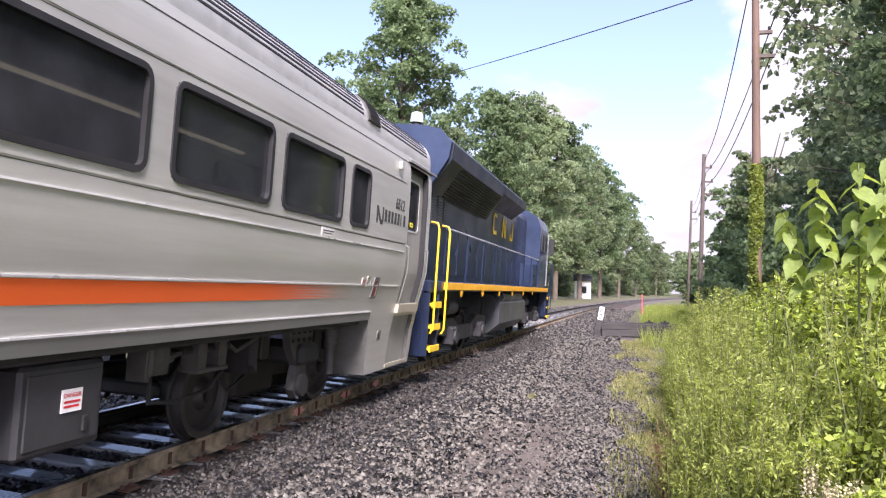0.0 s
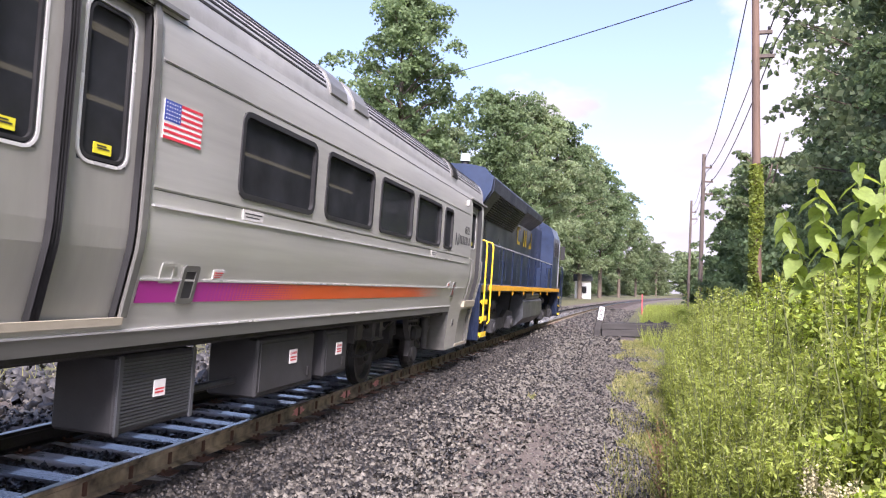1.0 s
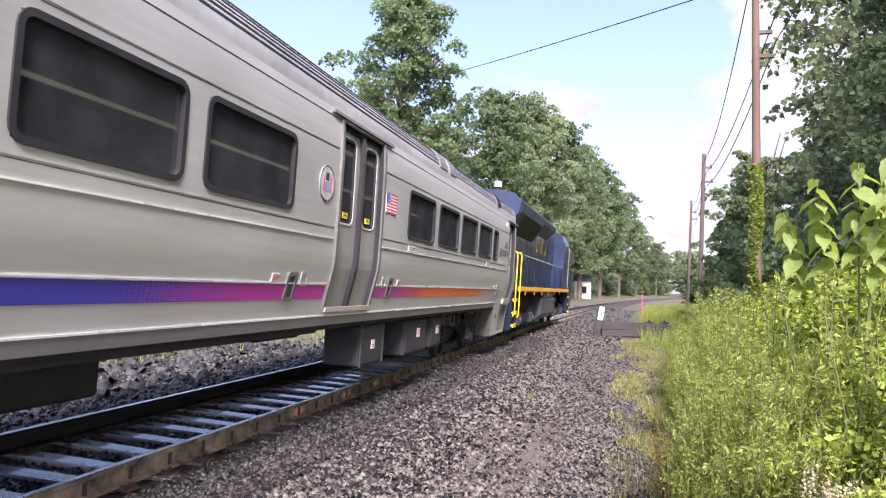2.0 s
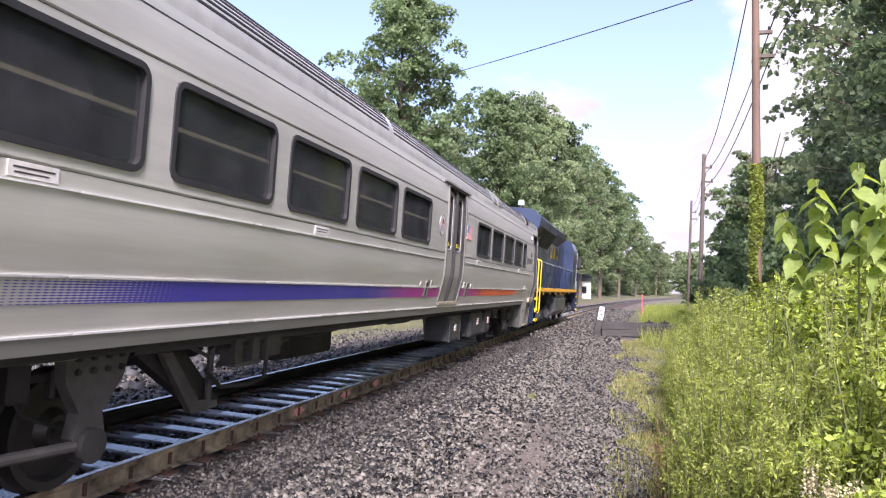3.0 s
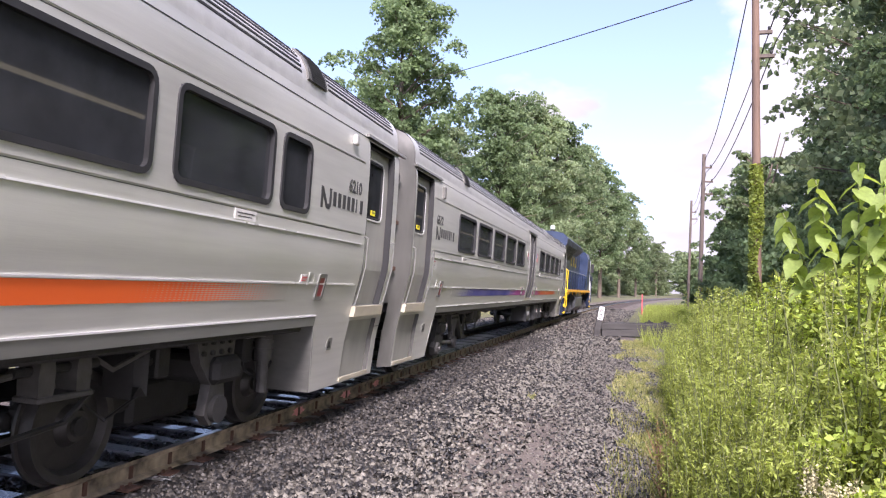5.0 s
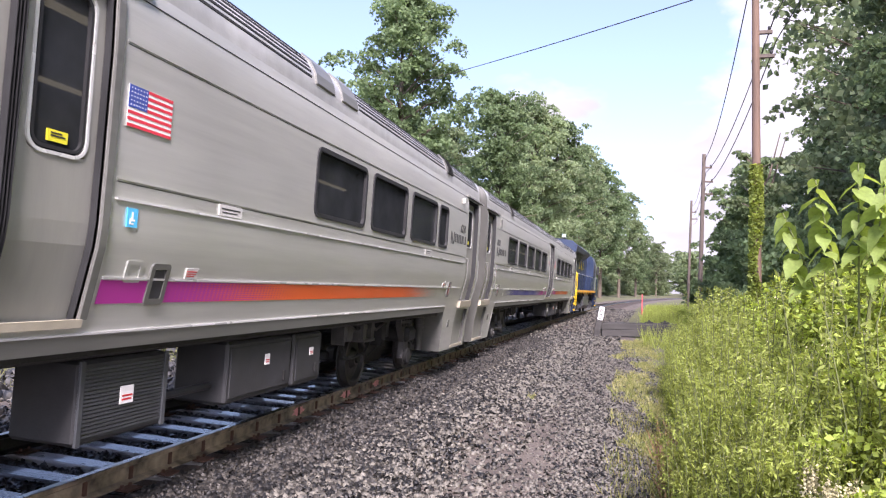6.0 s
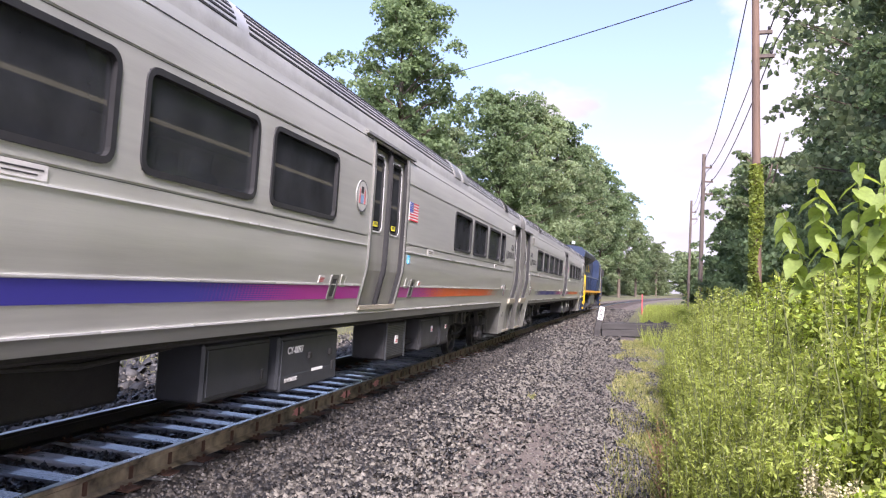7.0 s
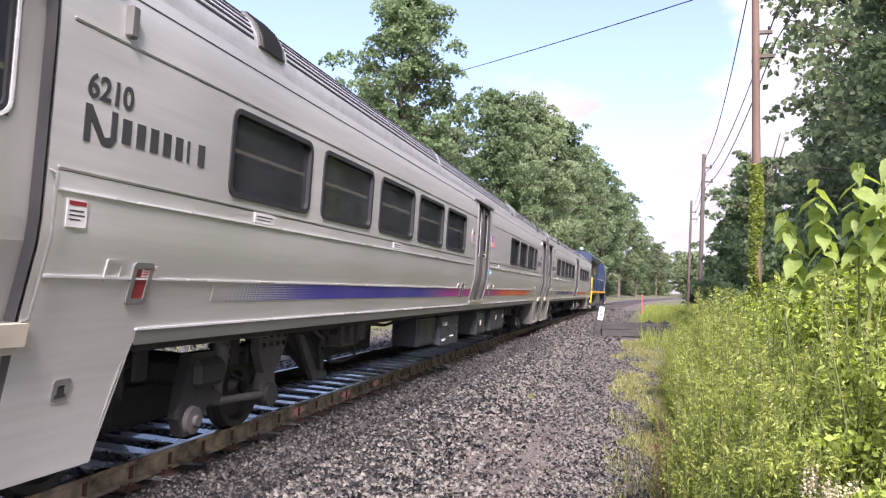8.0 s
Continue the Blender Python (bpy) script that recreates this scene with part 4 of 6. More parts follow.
        for sgn in (1, -1):
            lamp = part("marker_lamp", Shape().tube([(sgn * 1.31, e * (END - 0.10), 3.10), (sgn * 1.37, e * (END - 0.01), 3.10)], 0.115, 20), STEEL_GRIMY_SHADED, car, smooth=True)
            part("lens", Shape().tube([(sgn * 1.36, e * (END - 0.03), 3.10), (sgn * 1.39, e * (END + 0.02), 3.10)], 0.07, 16, 0.05), RED, lamp, "red marker lens", smooth=True)
            part("rim", Shape().tube([(sgn * 1.352, e * (END - 0.035), 3.10), (sgn * 1.376, e * END, 3.10)], 0.092, 18, 0.088), RUBBER, lamp, "black rim", smooth=30)
            gt = part("side_gate", Shape().box(sgn * 1.30 - 0.03, sgn * 1.30 + 0.03, e * (END + 0.04) - 0.05, e * (END + 0.04) + 0.05, 1.62, 2.62, 0.015).box(sgn * 1.38 - 0.015, sgn * 1.38 + 0.015, e * (END + 0.03) - 0.02, e * (END + 0.03) + 0.02, 1.64, 2.60, 0.006), STEEL_BRIGHT, car, "folding end gate of bright steel")
            for z in (1.78, 2.44):
                part("hinge", Shape().box(sgn * 1.40 - 0.10, sgn * 1.40 + 0.06, e * (END - 0.04) - 0.05, e * (END - 0.04) + 0.05, z - 0.03, z + 0.03, 0.008), RUST, gt)
        if e < 0:
            wp = part("warning_plate", Shape().box(0.86, 1.18, -12.64, -12.62, 0.78, 0.92, 0.004), NOTICE, car, "white warning plate with red writing")
            part("print", Shape().box(0.89, 1.15, -12.646, -12.638, 0.865, 0.895).box(0.89, 1.12, -12.646, -12.638, 0.81, 0.835), RED, wp)
        part("coupler", Shape().box(-0.12, 0.12, min(e * 12.3, e * (END + 0.19)), max(e * 12.3, e * (END + 0.19)), 0.78, 0.98, 0.04).box(-0.2, 0.2, min(e * (END - 0.02), e * (END + 0.19)), max(e * (END - 0.02), e * (END + 0.19)), 0.72, 1.02, 0.05), UNDER, car)
        part("hose", Shape().tube([(0.45, e * (END - 0.1), 0.9), (0.45, e * (END + 0.1), 0.6), (0.40, e * (END + 0.19), 0.42)], 0.03, 8).tube([(-0.45, e * (END - 0.1), 0.9), (-0.45, e * (END + 0.1), 0.6), (-0.40, e * (END + 0.19), 0.42)], 0.03, 8), RUBBER, car)
    # inside and under the floor
    part("floor", Shape().box(-1.44, 1.44, -12.36, 12.36, 1.12, 1.26, 0.02), INSIDE, car)
    part("centre_sill", Shape().box(-0.28, 0.28, -12.2, 12.2, 0.80, 1.12, 0.03).box(-1.40, 1.40, -10.3, 10.3, 1.02, 1.115, 0.02), UNDER, car, "grimy underframe")
    part("ceiling", Shape().box(-1.45, 1.45, -12.5, 12.5, 3.34, 3.38, 0.01), INSIDE, car)
    for x in (-0.85, 0.85):
        part("light_strip", Shape().box(x - 0.035, x + 0.035, -11, 11, 3.29, 3.33, 0.01), TUBE, car, "lit interior light strip")
    seats = [y for y in np.arange(-9.4, -1.0, 0.88)] + [y for y in np.arange(front_windows[0] + 0.2, 9.0, 0.88)]
    seat = Shape().box(-0.48, 0.48, -0.08, 0.08, 0.35, 1.12, 0.05).box(-0.48, 0.48, 0.0, 0.46, 0.30, 0.44, 0.04).mesh("seat")
    for y in seats:
        for x in (-0.95, 0.95):
            part("seat", seat, SEAT, car, at=pose(x, float(y), 1.26))
    sets = []
    for yc in (9.1, -9.1):
        truck(car, yc)
        for e in (-1.3, 1.3):
            sets.append((wheelset(car, yc + e, 0.42), yc + e, 0.42))
    boxes(car)
    # signs and markings on the camera's side
    badge(car, -11.17, number, True)
    badge(car, 10.28, number, False)
    flag(car, 1.42, 2.74)
    seal(car, -0.47, 2.575)
    for y, z in ((-9.0, 2.085), (-5.3, 2.085), (2.7, 2.085), (8.6, 2.085)):
        lb = part("notice", plate(0.34, 0.085), NOTICE, car, "white notice strip", at=decal(y, z))
        part("print", Shape().box(-0.14, 0.14, 0.006, 0.016, 0, 0.006).box(-0.13, 0.1, -0.02, -0.012, 0, 0.006), UNDER_LIGHT, lb)
    for y in (-11.08, 1.95 + 0.35, -1.35, 9.9):
        lb = part("small_notice", plate(0.15, 0.075), NOTICE, car, "small white notice", at=decal(y + 0.65 if y < -5 else y, 1.585))
        part("print", Shape().box(-0.06, 0.06, 0.01, 0.018, 0, 0.006).box(-0.06, 0.05, -0.006, 0.0, 0, 0.006).box(-0.06, 0.03, -0.022, -0.016, 0, 0.006), RED, lb)
    dg = part("danger_sign", plate(0.155, 0.16), NOTICE, car, "white danger sign with a red heading", at=decal(-11.17, 1.90))
    part("heading", Shape().box(-0.065, 0.065, 0.045, 0.07, 0, 0.006), LENS, dg)
    part("print", Shape().box(-0.06, 0.05, 0.01, 0.018, 0, 0.006).box(-0.06, 0.06, -0.015, -0.007, 0, 0.006).box(-0.06, 0.03, -0.04, -0.032, 0, 0.006), UNDER_LIGHT, dg)
    for y, lit in ((-10.5, True), (-1.02, False), (1.93, False), (10.35, True)):
        fr = part("lamp_recess", ring(1, y - 0.08, y + 0.08, 1.385, 1.62, 0.022, 0.018, 0.008, 0.016, -0.05), STEEL_DULL, car, "framed recess")
        part("lens" if lit else "cover", plate(0.14, 0.20), LENS if lit else UNDER_LIGHT, fr, "dull red lens" if lit else "steel cover", at=decal(y, 1.50, 0.005))
        dy = -0.27 if y < -5 or y > 0 else 0.27
        part("hatch", ring(1, y + dy - 0.07, y + dy + 0.07, 1.52, 1.64, 0.01, 0.015, 0.005, 0.008, 0.003), STEEL, car)
    part("roof_bracket", Shape().box(-0.03, 0.03, -0.04, 0.04, -0.10, 0.10, 0.012), STEEL_GRIMY_SHADED, car, at=Matrix.Translation((1.61, -10.85, 3.13)))
    part("roof_bracket", Shape().box(-0.03, 0.03, -0.045, 0.045, -0.06, 0.06, 0.015), STEEL, car, at=Matrix.Translation((1.62, 10.9, 3.18)))
    return car, sets


def badge(car, y, number, rear):
    """The car's number, and below it the operator's mark as plain shapes."""
    z = 2.59
    y0 = y if rear else y + 0.05
    letters(number, 0.20, BLACK, car, decal(y0 + (0.0 if rear else 0.50), z, 0.003), "car_number")
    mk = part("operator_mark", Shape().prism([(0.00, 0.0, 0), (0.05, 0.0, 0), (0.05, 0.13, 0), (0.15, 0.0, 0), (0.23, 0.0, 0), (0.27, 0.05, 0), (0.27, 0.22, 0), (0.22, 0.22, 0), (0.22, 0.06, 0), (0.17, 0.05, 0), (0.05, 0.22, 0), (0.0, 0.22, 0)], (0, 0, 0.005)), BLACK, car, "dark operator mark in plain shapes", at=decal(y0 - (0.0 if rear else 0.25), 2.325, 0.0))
    for k in range(7):
        x = 0.32 + k * 0.135
        part("bar", Shape().box(x, x + (0.082 if k != 5 else 0.03), 0.045, 0.20, 0, 0.005), BLACK, mk)


def flag(car, y, z):
    w, h = 0.44, 0.26
    fl = part("flag", plate(w, h, 0.003), WHITE, car, "red, white and blue striped flag sticker", at=decal(y + w / 2, z - h / 2))
    sh = Shape()
    for k in range(0, 13, 2):
        top = h / 2 - k * h / 13
        sh.box(-w / 2 if k > 6 else -w / 2 + 0.18, w / 2, top - h / 13, top, 0.001, 0.005)
    part("stripe", sh, FLAG_RED, fl)
    part("canton", Shape().box(-w / 2, -w / 2 + 0.18, h / 2 - 7 * h / 13, h / 2, 0.001, 0.0055), FLAG_BLUE, fl)
    st = Shape()
    for i in range(5):
        for j in range(6):
            st.box(-w / 2 + 0.018 + j * 0.028, -w / 2 + 0.026 + j * 0.028, h / 2 - 0.022 - i * 0.026, h / 2 - 0.014 - i * 0.026, 0.004, 0.0065)
    part("star", st, WHITE, fl)


def seal(car, y, z):
    se = part("seal", Shape().tube([(0, 0, -0.003), (0, 0, 0.004)], 0.185, 28), SEAL_PALE, car, "round faded white seal with red and blue shapes", at=decal(y, z))
    part("rim", Shape().lathe((0, 0, 0.004), [(0.0, 0.183), (0.003, 0.183), (0.003, 0.174), (0.0, 0.174)], 28, "Z"), TANK, se)
    part("shape", Shape().box(-0.05, 0.05, -0.09, 0.01, 0.002, 0.007, 0.003), SEAL_BLUE, se)
    for x in (-0.08, 0.08):
        part("shape", Shape().prism([(x - 0.025, -0.09, 0.002), (x + 0.03, -0.09, 0.002), (x + 0.02, 0.06, 0.002), (x - 0.01, 0.085, 0.002)], (0, 0, 0.0045)), SEAL_RED, se)
    part("shape", Shape().box(-0.04, 0.04, 0.03, 0.11, 0.002, 0.0068, 0.003), UNDER_LIGHT, se)


def equipment_box(car, y0, y1, z0, z1, material, label, slats=False, sign=None, x1=1.36):
    bx = part("equipment_box", Shape().box(0.85, x1, y0, y1, z0, z1, 0.025), material, car, label)
    part("hanger", Shape().box(0.9, 0.96, y0 + 0.1, y0 + 0.16, z1 - 0.02, 1.06).box(0.9, 0.96, y1 - 0.16, y1 - 0.1, z1 - 0.02, 1.06).box(x1 - 0.2, x1 - 0.14, y0 + 0.1, y0 + 0.16, z1 - 0.02, 1.06).box(x1 - 0.2, x1 - 0.14, y1 - 0.16, y1 - 0.1, z1 - 0.02, 1.06), UNDER, bx)
    if slats:
        sh = Shape()
        n = int((z1 - z0 - 0.08) / 0.025)
        for k in range(n):
            z = z0 + 0.05 + k * 0.025
            sh.box(x1 - 0.005, x1 + 0.010, y0 + 0.05, y1 - 0.05, z, z + 0.013)
        part("louvre", sh, TANK, bx, "grey louvre slats")
        for y in (y0, y1 - 0.045):
            part("frame_post", Shape().box(x1 - 0.004, x1 + 0.016, y, y + 0.045, z0, z1, 0.004), TANK, bx)
    else:
        part("lid", Shape().box(x1 - 0.004, x1 + 0.012, y0 + 0.05, y1 - 0.05, z0 + 0.05, z1 - 0.05, 0.008), material, bx)
        part("latch", Shape().box(x1 + 0.01, x1 + 0.03, y1 - 0.2, y1 - 0.16, z0 + 0.1, z0 + 0.2, 0.006), UNDER, bx)
    if sign is not None:
        y, z, w, h, word = sign
        at = Matrix.Translation((x1 + 0.016, y, z)) @ FACE[1]
        sg = part("sign", plate(w, h), WHITE, bx, "white sign with red writing", at=at)
        if word:
            letters(word, w / 4.6, RED, sg, Matrix.Translation((-w * 0.43, h * 0.15, 0.004)), "heading", 0.001)
        part("print", Shape().box(-w * 0.4, w * 0.4, -h * 0.1, 0.0, 0, 0.006).box(-w * 0.4, w * 0.35, -h * 0.3, -h * 0.2, 0, 0.006), RED, sg)
    return bx


def brake_unit(car, e, y, yv):
    """A forked bracket, valve and safety strap between the truck and the car's middle."""
    fork = Shape()
    for d in (-0.16, 0.16):
        fork.prism([(1.05, y + d + a, b) for a, b in ((-0.05, 1.06), (0.05, 1.06), (0.07, 0.90), (0.06, 0.76), (-0.06, 0.76), (-0.07, 0.90))], (0.16, 0, 0))
    fork.box(1.03, 1.23, y - 0.24, y + 0.24, 0.735, 0.775, 0.01)
    bk = part("forked_bracket", fork, UNDER_WORN, car, "worn grey forked bracket")
    part("pin", Shape().tube([(1.13, y - 0.36, 0.93), (1.13, y + 0.36, 0.93)], 0.035, 10), UNDER, bk, smooth=True)
    vb = part("valve", Shape().box(1.0, 1.22, yv - 0.12, yv + 0.12, 0.78, 1.05, 0.02).box(1.02, 1.2, yv - 0.15, yv - 0.10, 0.74, 1.02, 0.008), UNDER_WORN, car, "worn grey brake valve")
    part("stub", Shape().tube([(1.12, yv + 0.10, 0.90), (1.12, yv + 0.24, 0.90)], 0.055, 12).tube([(1.12, yv + 0.2, 0.90), (1.12, yv + 0.42, 0.92)], 0.028, 8), UNDER_WORN, vb, smooth=30)
    part("safety_strap", Shape().tube([(1.12, yv, 0.78), (1.12, yv + e * 0.02, 0.56), (1.12, yv + e * 0.35, 0.52), (1.12, yv + e * 0.85, 0.56), (1.12, yv + e * 1.1, 0.74)], 0.022, 6), UNDER, car)
    part("pipe", Shape().tube([(1.10, y + e * 0.3, 1.0), (1.12, y + e * 0.55, 0.86), (1.15, y + e * 0.9, 0.98)], 0.02, 6), UNDER_WORN, car, smooth=True)


def rigging(car):
    """A slanted arm and brackets that hang behind the rear truck."""
    part("slanted_arm", Shape().prism([(0.86, a, b) for a, b in ((-7.45, 1.05), (-6.75, 1.05), (-6.05, 0.46), (-5.95, 0.40), (-6.35, 0.39))], (0.12, 0, 0)), UNDER, car)
    part("strut", Shape().prism([(1.0, a, b) for a, b in ((-7.0, 0.92), (-6.86, 0.92), (-6.42, 0.46), (-6.12, 0.42), (-6.12, 0.36), (-6.52, 0.36))], (0.06, 0, 0)).box(1.0, 1.05, -6.26, -6.20, 0.40, 1.05, 0.01), UNDER_WORN, car, "worn grey strut")
    brake_unit(car, 1, 7.22, 6.48)
    brake_unit(car, -1, -5.90, -5.35)
    part("conduit", Shape().tube([(1.15, -6.6, 1.0), (1.15, -5.0, 0.98), (1.12, -4.2, 0.92), (1.12, -3.2, 0.98)], 0.025, 8), UNDER, car, smooth=True)


def pipes(car, spots):
    for y0, y1, x, z in spots:
        part("pipe", Shape().tube([(x, y0, z), (x, y1, z)], 0.035, 8), UNDER_LIGHT, car, smooth=True)


def boxes_first(car):
    equipment_box(car, 1.50, 2.40, 0.46, 1.0, UNDER_LIGHT, "louvred grey equipment box", True, (1.95, 0.74, 0.13, 0.12, ""))
    equipment_box(car, 3.42, 4.70, 0.44, 1.0, UNDER_LIGHT, "grey equipment box with a danger sign", False, (4.15, 0.78, 0.17, 0.14, "DANGER"))
    equipment_box(car, 4.98, 5.68, 0.46, 1.0, UNDER_LIGHT, "grey equipment box with a danger sign", False, (5.38, 0.77, 0.17, 0.14, "DANGER"))
    part("equipment_box", Shape().box(-0.45, 0.5, -3.9, -2.2, 0.52, 1.02, 0.03), UNDER, car, "grimy box slung under the floor")
    rigging(car)
    pipes(car, [(2.4, 3.3, 1.2, 0.62), (-7.5, 1.5, 0.9, 0.96), (-7.5, 0.5, 1.15, 0.98)])
    part("air_tank", Shape().tube([(0.40, -6.8, 0.86), (0.40, -5.6, 0.86)], 0.15, 16), UNDER, car, smooth=True)
    part("air_tank", Shape().tube([(0.55, 0.2, 0.92), (0.55, 1.2, 0.92)], 0.12, 16), UNDER, car, smooth=True)


def boxes_second(car):
    equipment_box(car, 1.50, 2.40, 0.46, 1.0, UNDER_LIGHT, "louvred grey equipment box", True, (1.95, 0.74, 0.13, 0.12, ""))
    equipment_box(car, 3.25, 4.50, 0.46, 1.0, UNDER_LIGHT, "grey equipment box with a small sign", False, (3.95, 0.80, 0.09, 0.10, ""))
    equipment_box(car, 4.55, 5.25, 0.46, 1.0, UNDER_LIGHT, "grey equipment box with a small sign", False, (4.95, 0.80, 0.09, 0.08, ""))
    bx = equipment_box(car, -1.78, -0.28, 0.45, 1.0, DARK_BOX, "dark grey battery box with white stencilled writing")
    letters("CY-0097", 0.10, WHITE, bx, Matrix.Translation((1.378, -1.62, 0.81)) @ FACE[1], "stencil", 0.001)
    letters("SYNTHETIC", 0.055, WHITE, bx, Matrix.Translation((1.382, -1.66, 0.53)) @ FACE[1], "stencil", 0.001)
    part("bar", Shape().box(1.372, 1.378, -1.0, -0.72, 0.58, 0.61), WHITE, bx)
    equipment_box(car, -3.0, -1.84, 0.50, 1.0, DARK_BOX, "dark equipment box", x1=1.30)
    part("equipment_box", Shape().box(-0.6, 0.45, -5.0, -2.9, 0.42, 1.02, 0.03), UNDER, car, "grimy box slung under the floor")
    part("tray", Shape().box(0.9, 1.375, -1.74, -0.32, 0.44, 0.60, 0.01), DARK_BOX, bx, "battery tray")
    for y in (-1.1, -0.55):
        part("latch", Shape().box(1.37, 1.40, y - 0.04, y + 0.04, 0.72, 0.80, 0.01), UNDER, bx)
    rigging(car)
    pipes(car, [(2.4, 3.3, 1.2, 0.62), (-7.5, 1.5, 0.9, 0.96)])
    part("air_tank", Shape().tube([(0.40, -6.8, 0.86), (0.40, -5.6, 0.86)], 0.15, 16), UNDER, car, smooth=True)
    wc = part("sticker", plate(0.10, 0.12), BLUE_STICKER, car, "sky blue wheelchair-space sticker", at=decal(1.55, 1.92))
    part("symbol", Shape().box(-0.008, 0.006, -0.012, 0.036, 0.002, 0.006).box(-0.008, 0.024, -0.022, -0.010, 0.002, 0.006).box(-0.024, -0.014, -0.038, -0.006, 0.002, 0.006).box(-0.024, 0.012, -0.042, -0.034, 0.002, 0.006), WHITE, wc, "white symbol")


DARK_BOX = mat("dark grey battery box paint", (0.034, 0.037, 0.042), 0.5, 0.1, 0.25, 7, 1.5, 0.08, 50)
coach_a, wheels_a = coach("6512", (2.45, 4.16, 5.86, 7.52), boxes_first)
coach_b, wheels_b = coach("6210", (4.26, 5.92, 7.60), boxes_second)


def locomotive():
    lo = thing("locomotive", "dark blue diesel locomotive with yellow handrails and sill", "locomotive")
    L = 9.05
    part("frame", Shape().box(-1.50, 1.50, -L + 0.6, L - 0.6, 1.46, 1.64, 0.02).box(-0.6, 0.6, -L, L, 1.0, 1.46, 0.04), LOCO_DARK, lo)
    for s in (1, -1):
        part("sill_stripe", Shape().box(s * 1.515 - 0.012, s * 1.515 + 0.012, -L + 0.75, L - 1.0, 1.49, 1.625, 0.004), SILL_YELLOW, lo, "orange-yellow sill stripe")
        for k in range(6):
            y = -6.9 + 2.1 * k
            part("bracket", Shape().prism([(s * 1.50, y + a, b) for a, b in ((-0.13, 1.50), (0.13, 1.50), (0.05, 1.36), (-0.05, 1.36))], (s * 0.02, 0, 0)), SILL_YELLOW, lo)
    # long hood, flared radiator section, cab and short nose
    def hood(y0, y1, prof, c=0.0):
        sh = Shape()
        full = prof + [(-a, b) for a, b in reversed(prof)]
        n = len(full)
        for y in (y0, y1):
            sh.v += [(a, y, b) for a, b in full]
        sh.f += [(j, (j + 1) % n, n + (j + 1) % n, n + j) for j in range(n)] + [tuple(range(n)), tuple(range(2 * n - 1, n - 1, -1))]
        return sh
    body = [(0.98, 1.64), (0.98, 3.95), (0.90, 4.15), (0.70, 4.30), (0.0, 4.34)]
    part("long_hood", hood(-8.0, 5.0, body), LOCO, lo, "dark blue engine hood")
    flare = [(0.99, 3.30), (1.40, 3.92), (1.42, 4.22), (1.15, 4.45), (0.80, 4.52), (0.0, 4.56)]
    part("radiator_section", hood(-7.9, -2.4, flare), LOCO_DARK, lo, "sooty flared radiator section")
    # hood end takes the blue that has sky light mixed in
    part("hood_end", hood(-8.02, -7.88, [(0.985, 1.70), (0.985, 3.30), (1.36, 3.92), (1.40, 4.22), (1.17, 4.47), (0.82, 4.535), (0.0, 4.57)]), LOCO_WORN_SKYLIT, lo, "worn blue hood end with sky light in its colour")
    part("blower_housing", hood(-2.4, 1.6, [(0.99, 3.70), (1.40, 4.02), (1.42, 4.22), (1.15, 4.45), (0.80, 4.52), (0.0, 4.55)]), LOCO_DARK, lo)
    for s in (1, -1):
        for y0, y1 in ((-7.0, -4.9), (-4.8, -2.7)):
            g = Shape()
            for k in range(12):
                t = (k + 0.5) / 12
                x, z = 0.99 + 0.41 * t, 3.30 + 0.62 * t
                g.box(s * (x + 0.01) - 0.025, s * (x + 0.01) + 0.025, y0, y1, z - 0.010, z + 0.012)
            part("radiator_grille", g, UNDER, lo, "dark radiator grille")
        for yy in (-7.5, -7.05, -6.6):
            g = Shape()
            for k in range(14):
                g.box(s * 0.985 - 0.02, s * 0.985 + 0.02, yy - 0.16, yy + 0.16, 2.72 + 0.055 * k, 2.75 + 0.055 * k)
            part("louvre", g, TANK, lo, "row of hood louvres")
        for k in range(10):
            y = -5.9 + 1.08 * k
            d = part("hood_door", Shape().box(s * 0.985 - 0.012, s * 0.985 + 0.012, y - 0.50, y + 0.50, 1.78, 2.72, 0.008), LOCO, lo)
            part("handle", Shape().box(s * 1.0 - 0.01, s * 1.0 + 0.02, y + 0.38, y + 0.42, 2.2, 2.35, 0.004), LOCO_DARK, d)
        # initials on the hood side as plain yellow shapes
        if s > 0:
            for k, y in enumerate((-1.42, 0.0, 1.35)):
                sh = Shape()
                if k == 0:
                    sh.box(0, 0.012, -0.02, 0.10, 0.06, 0.52).box(0, 0.012, 0.04, 0.50, 0.48, 0.58).box(0, 0.012, 0.04, 0.50, 0.0, 0.10)
                elif k == 1:
                    sh.box(0, 0.012, 0, 0.11, 0, 0.58).box(0, 0.012, 0.46, 0.57, 0, 0.58).prism([(0, 0.0, 0.58), (0, 0.14, 0.58), (0, 0.57, 0.0), (0, 0.43, 0.0)], (0.013, 0, 0))
                else:
                    sh.box(0, 0.012, 0.40, 0.51, 0.04, 0.58).box(0, 0.012, 0.06, 0.45, 0, 0.10).box(0, 0.012, 0.0, 0.10, 0.04, 0.2)
                part("initial_mark", sh, YELLOW, lo, "yellow plain initial", at=Matrix.Translation((0.995, y, 3.03)))
    # cab blue is lightened to paint in the sky's reflection
    cab = part("cab", hood(5.0, 7.4, [(1.50, 1.64), (1.50, 3.75), (1.35, 4.15), (0.95, 4.38), (0.0, 4.45)]), LOCO_WORN_SKYLIT, lo, "blue cab with sky reflection in its colour")
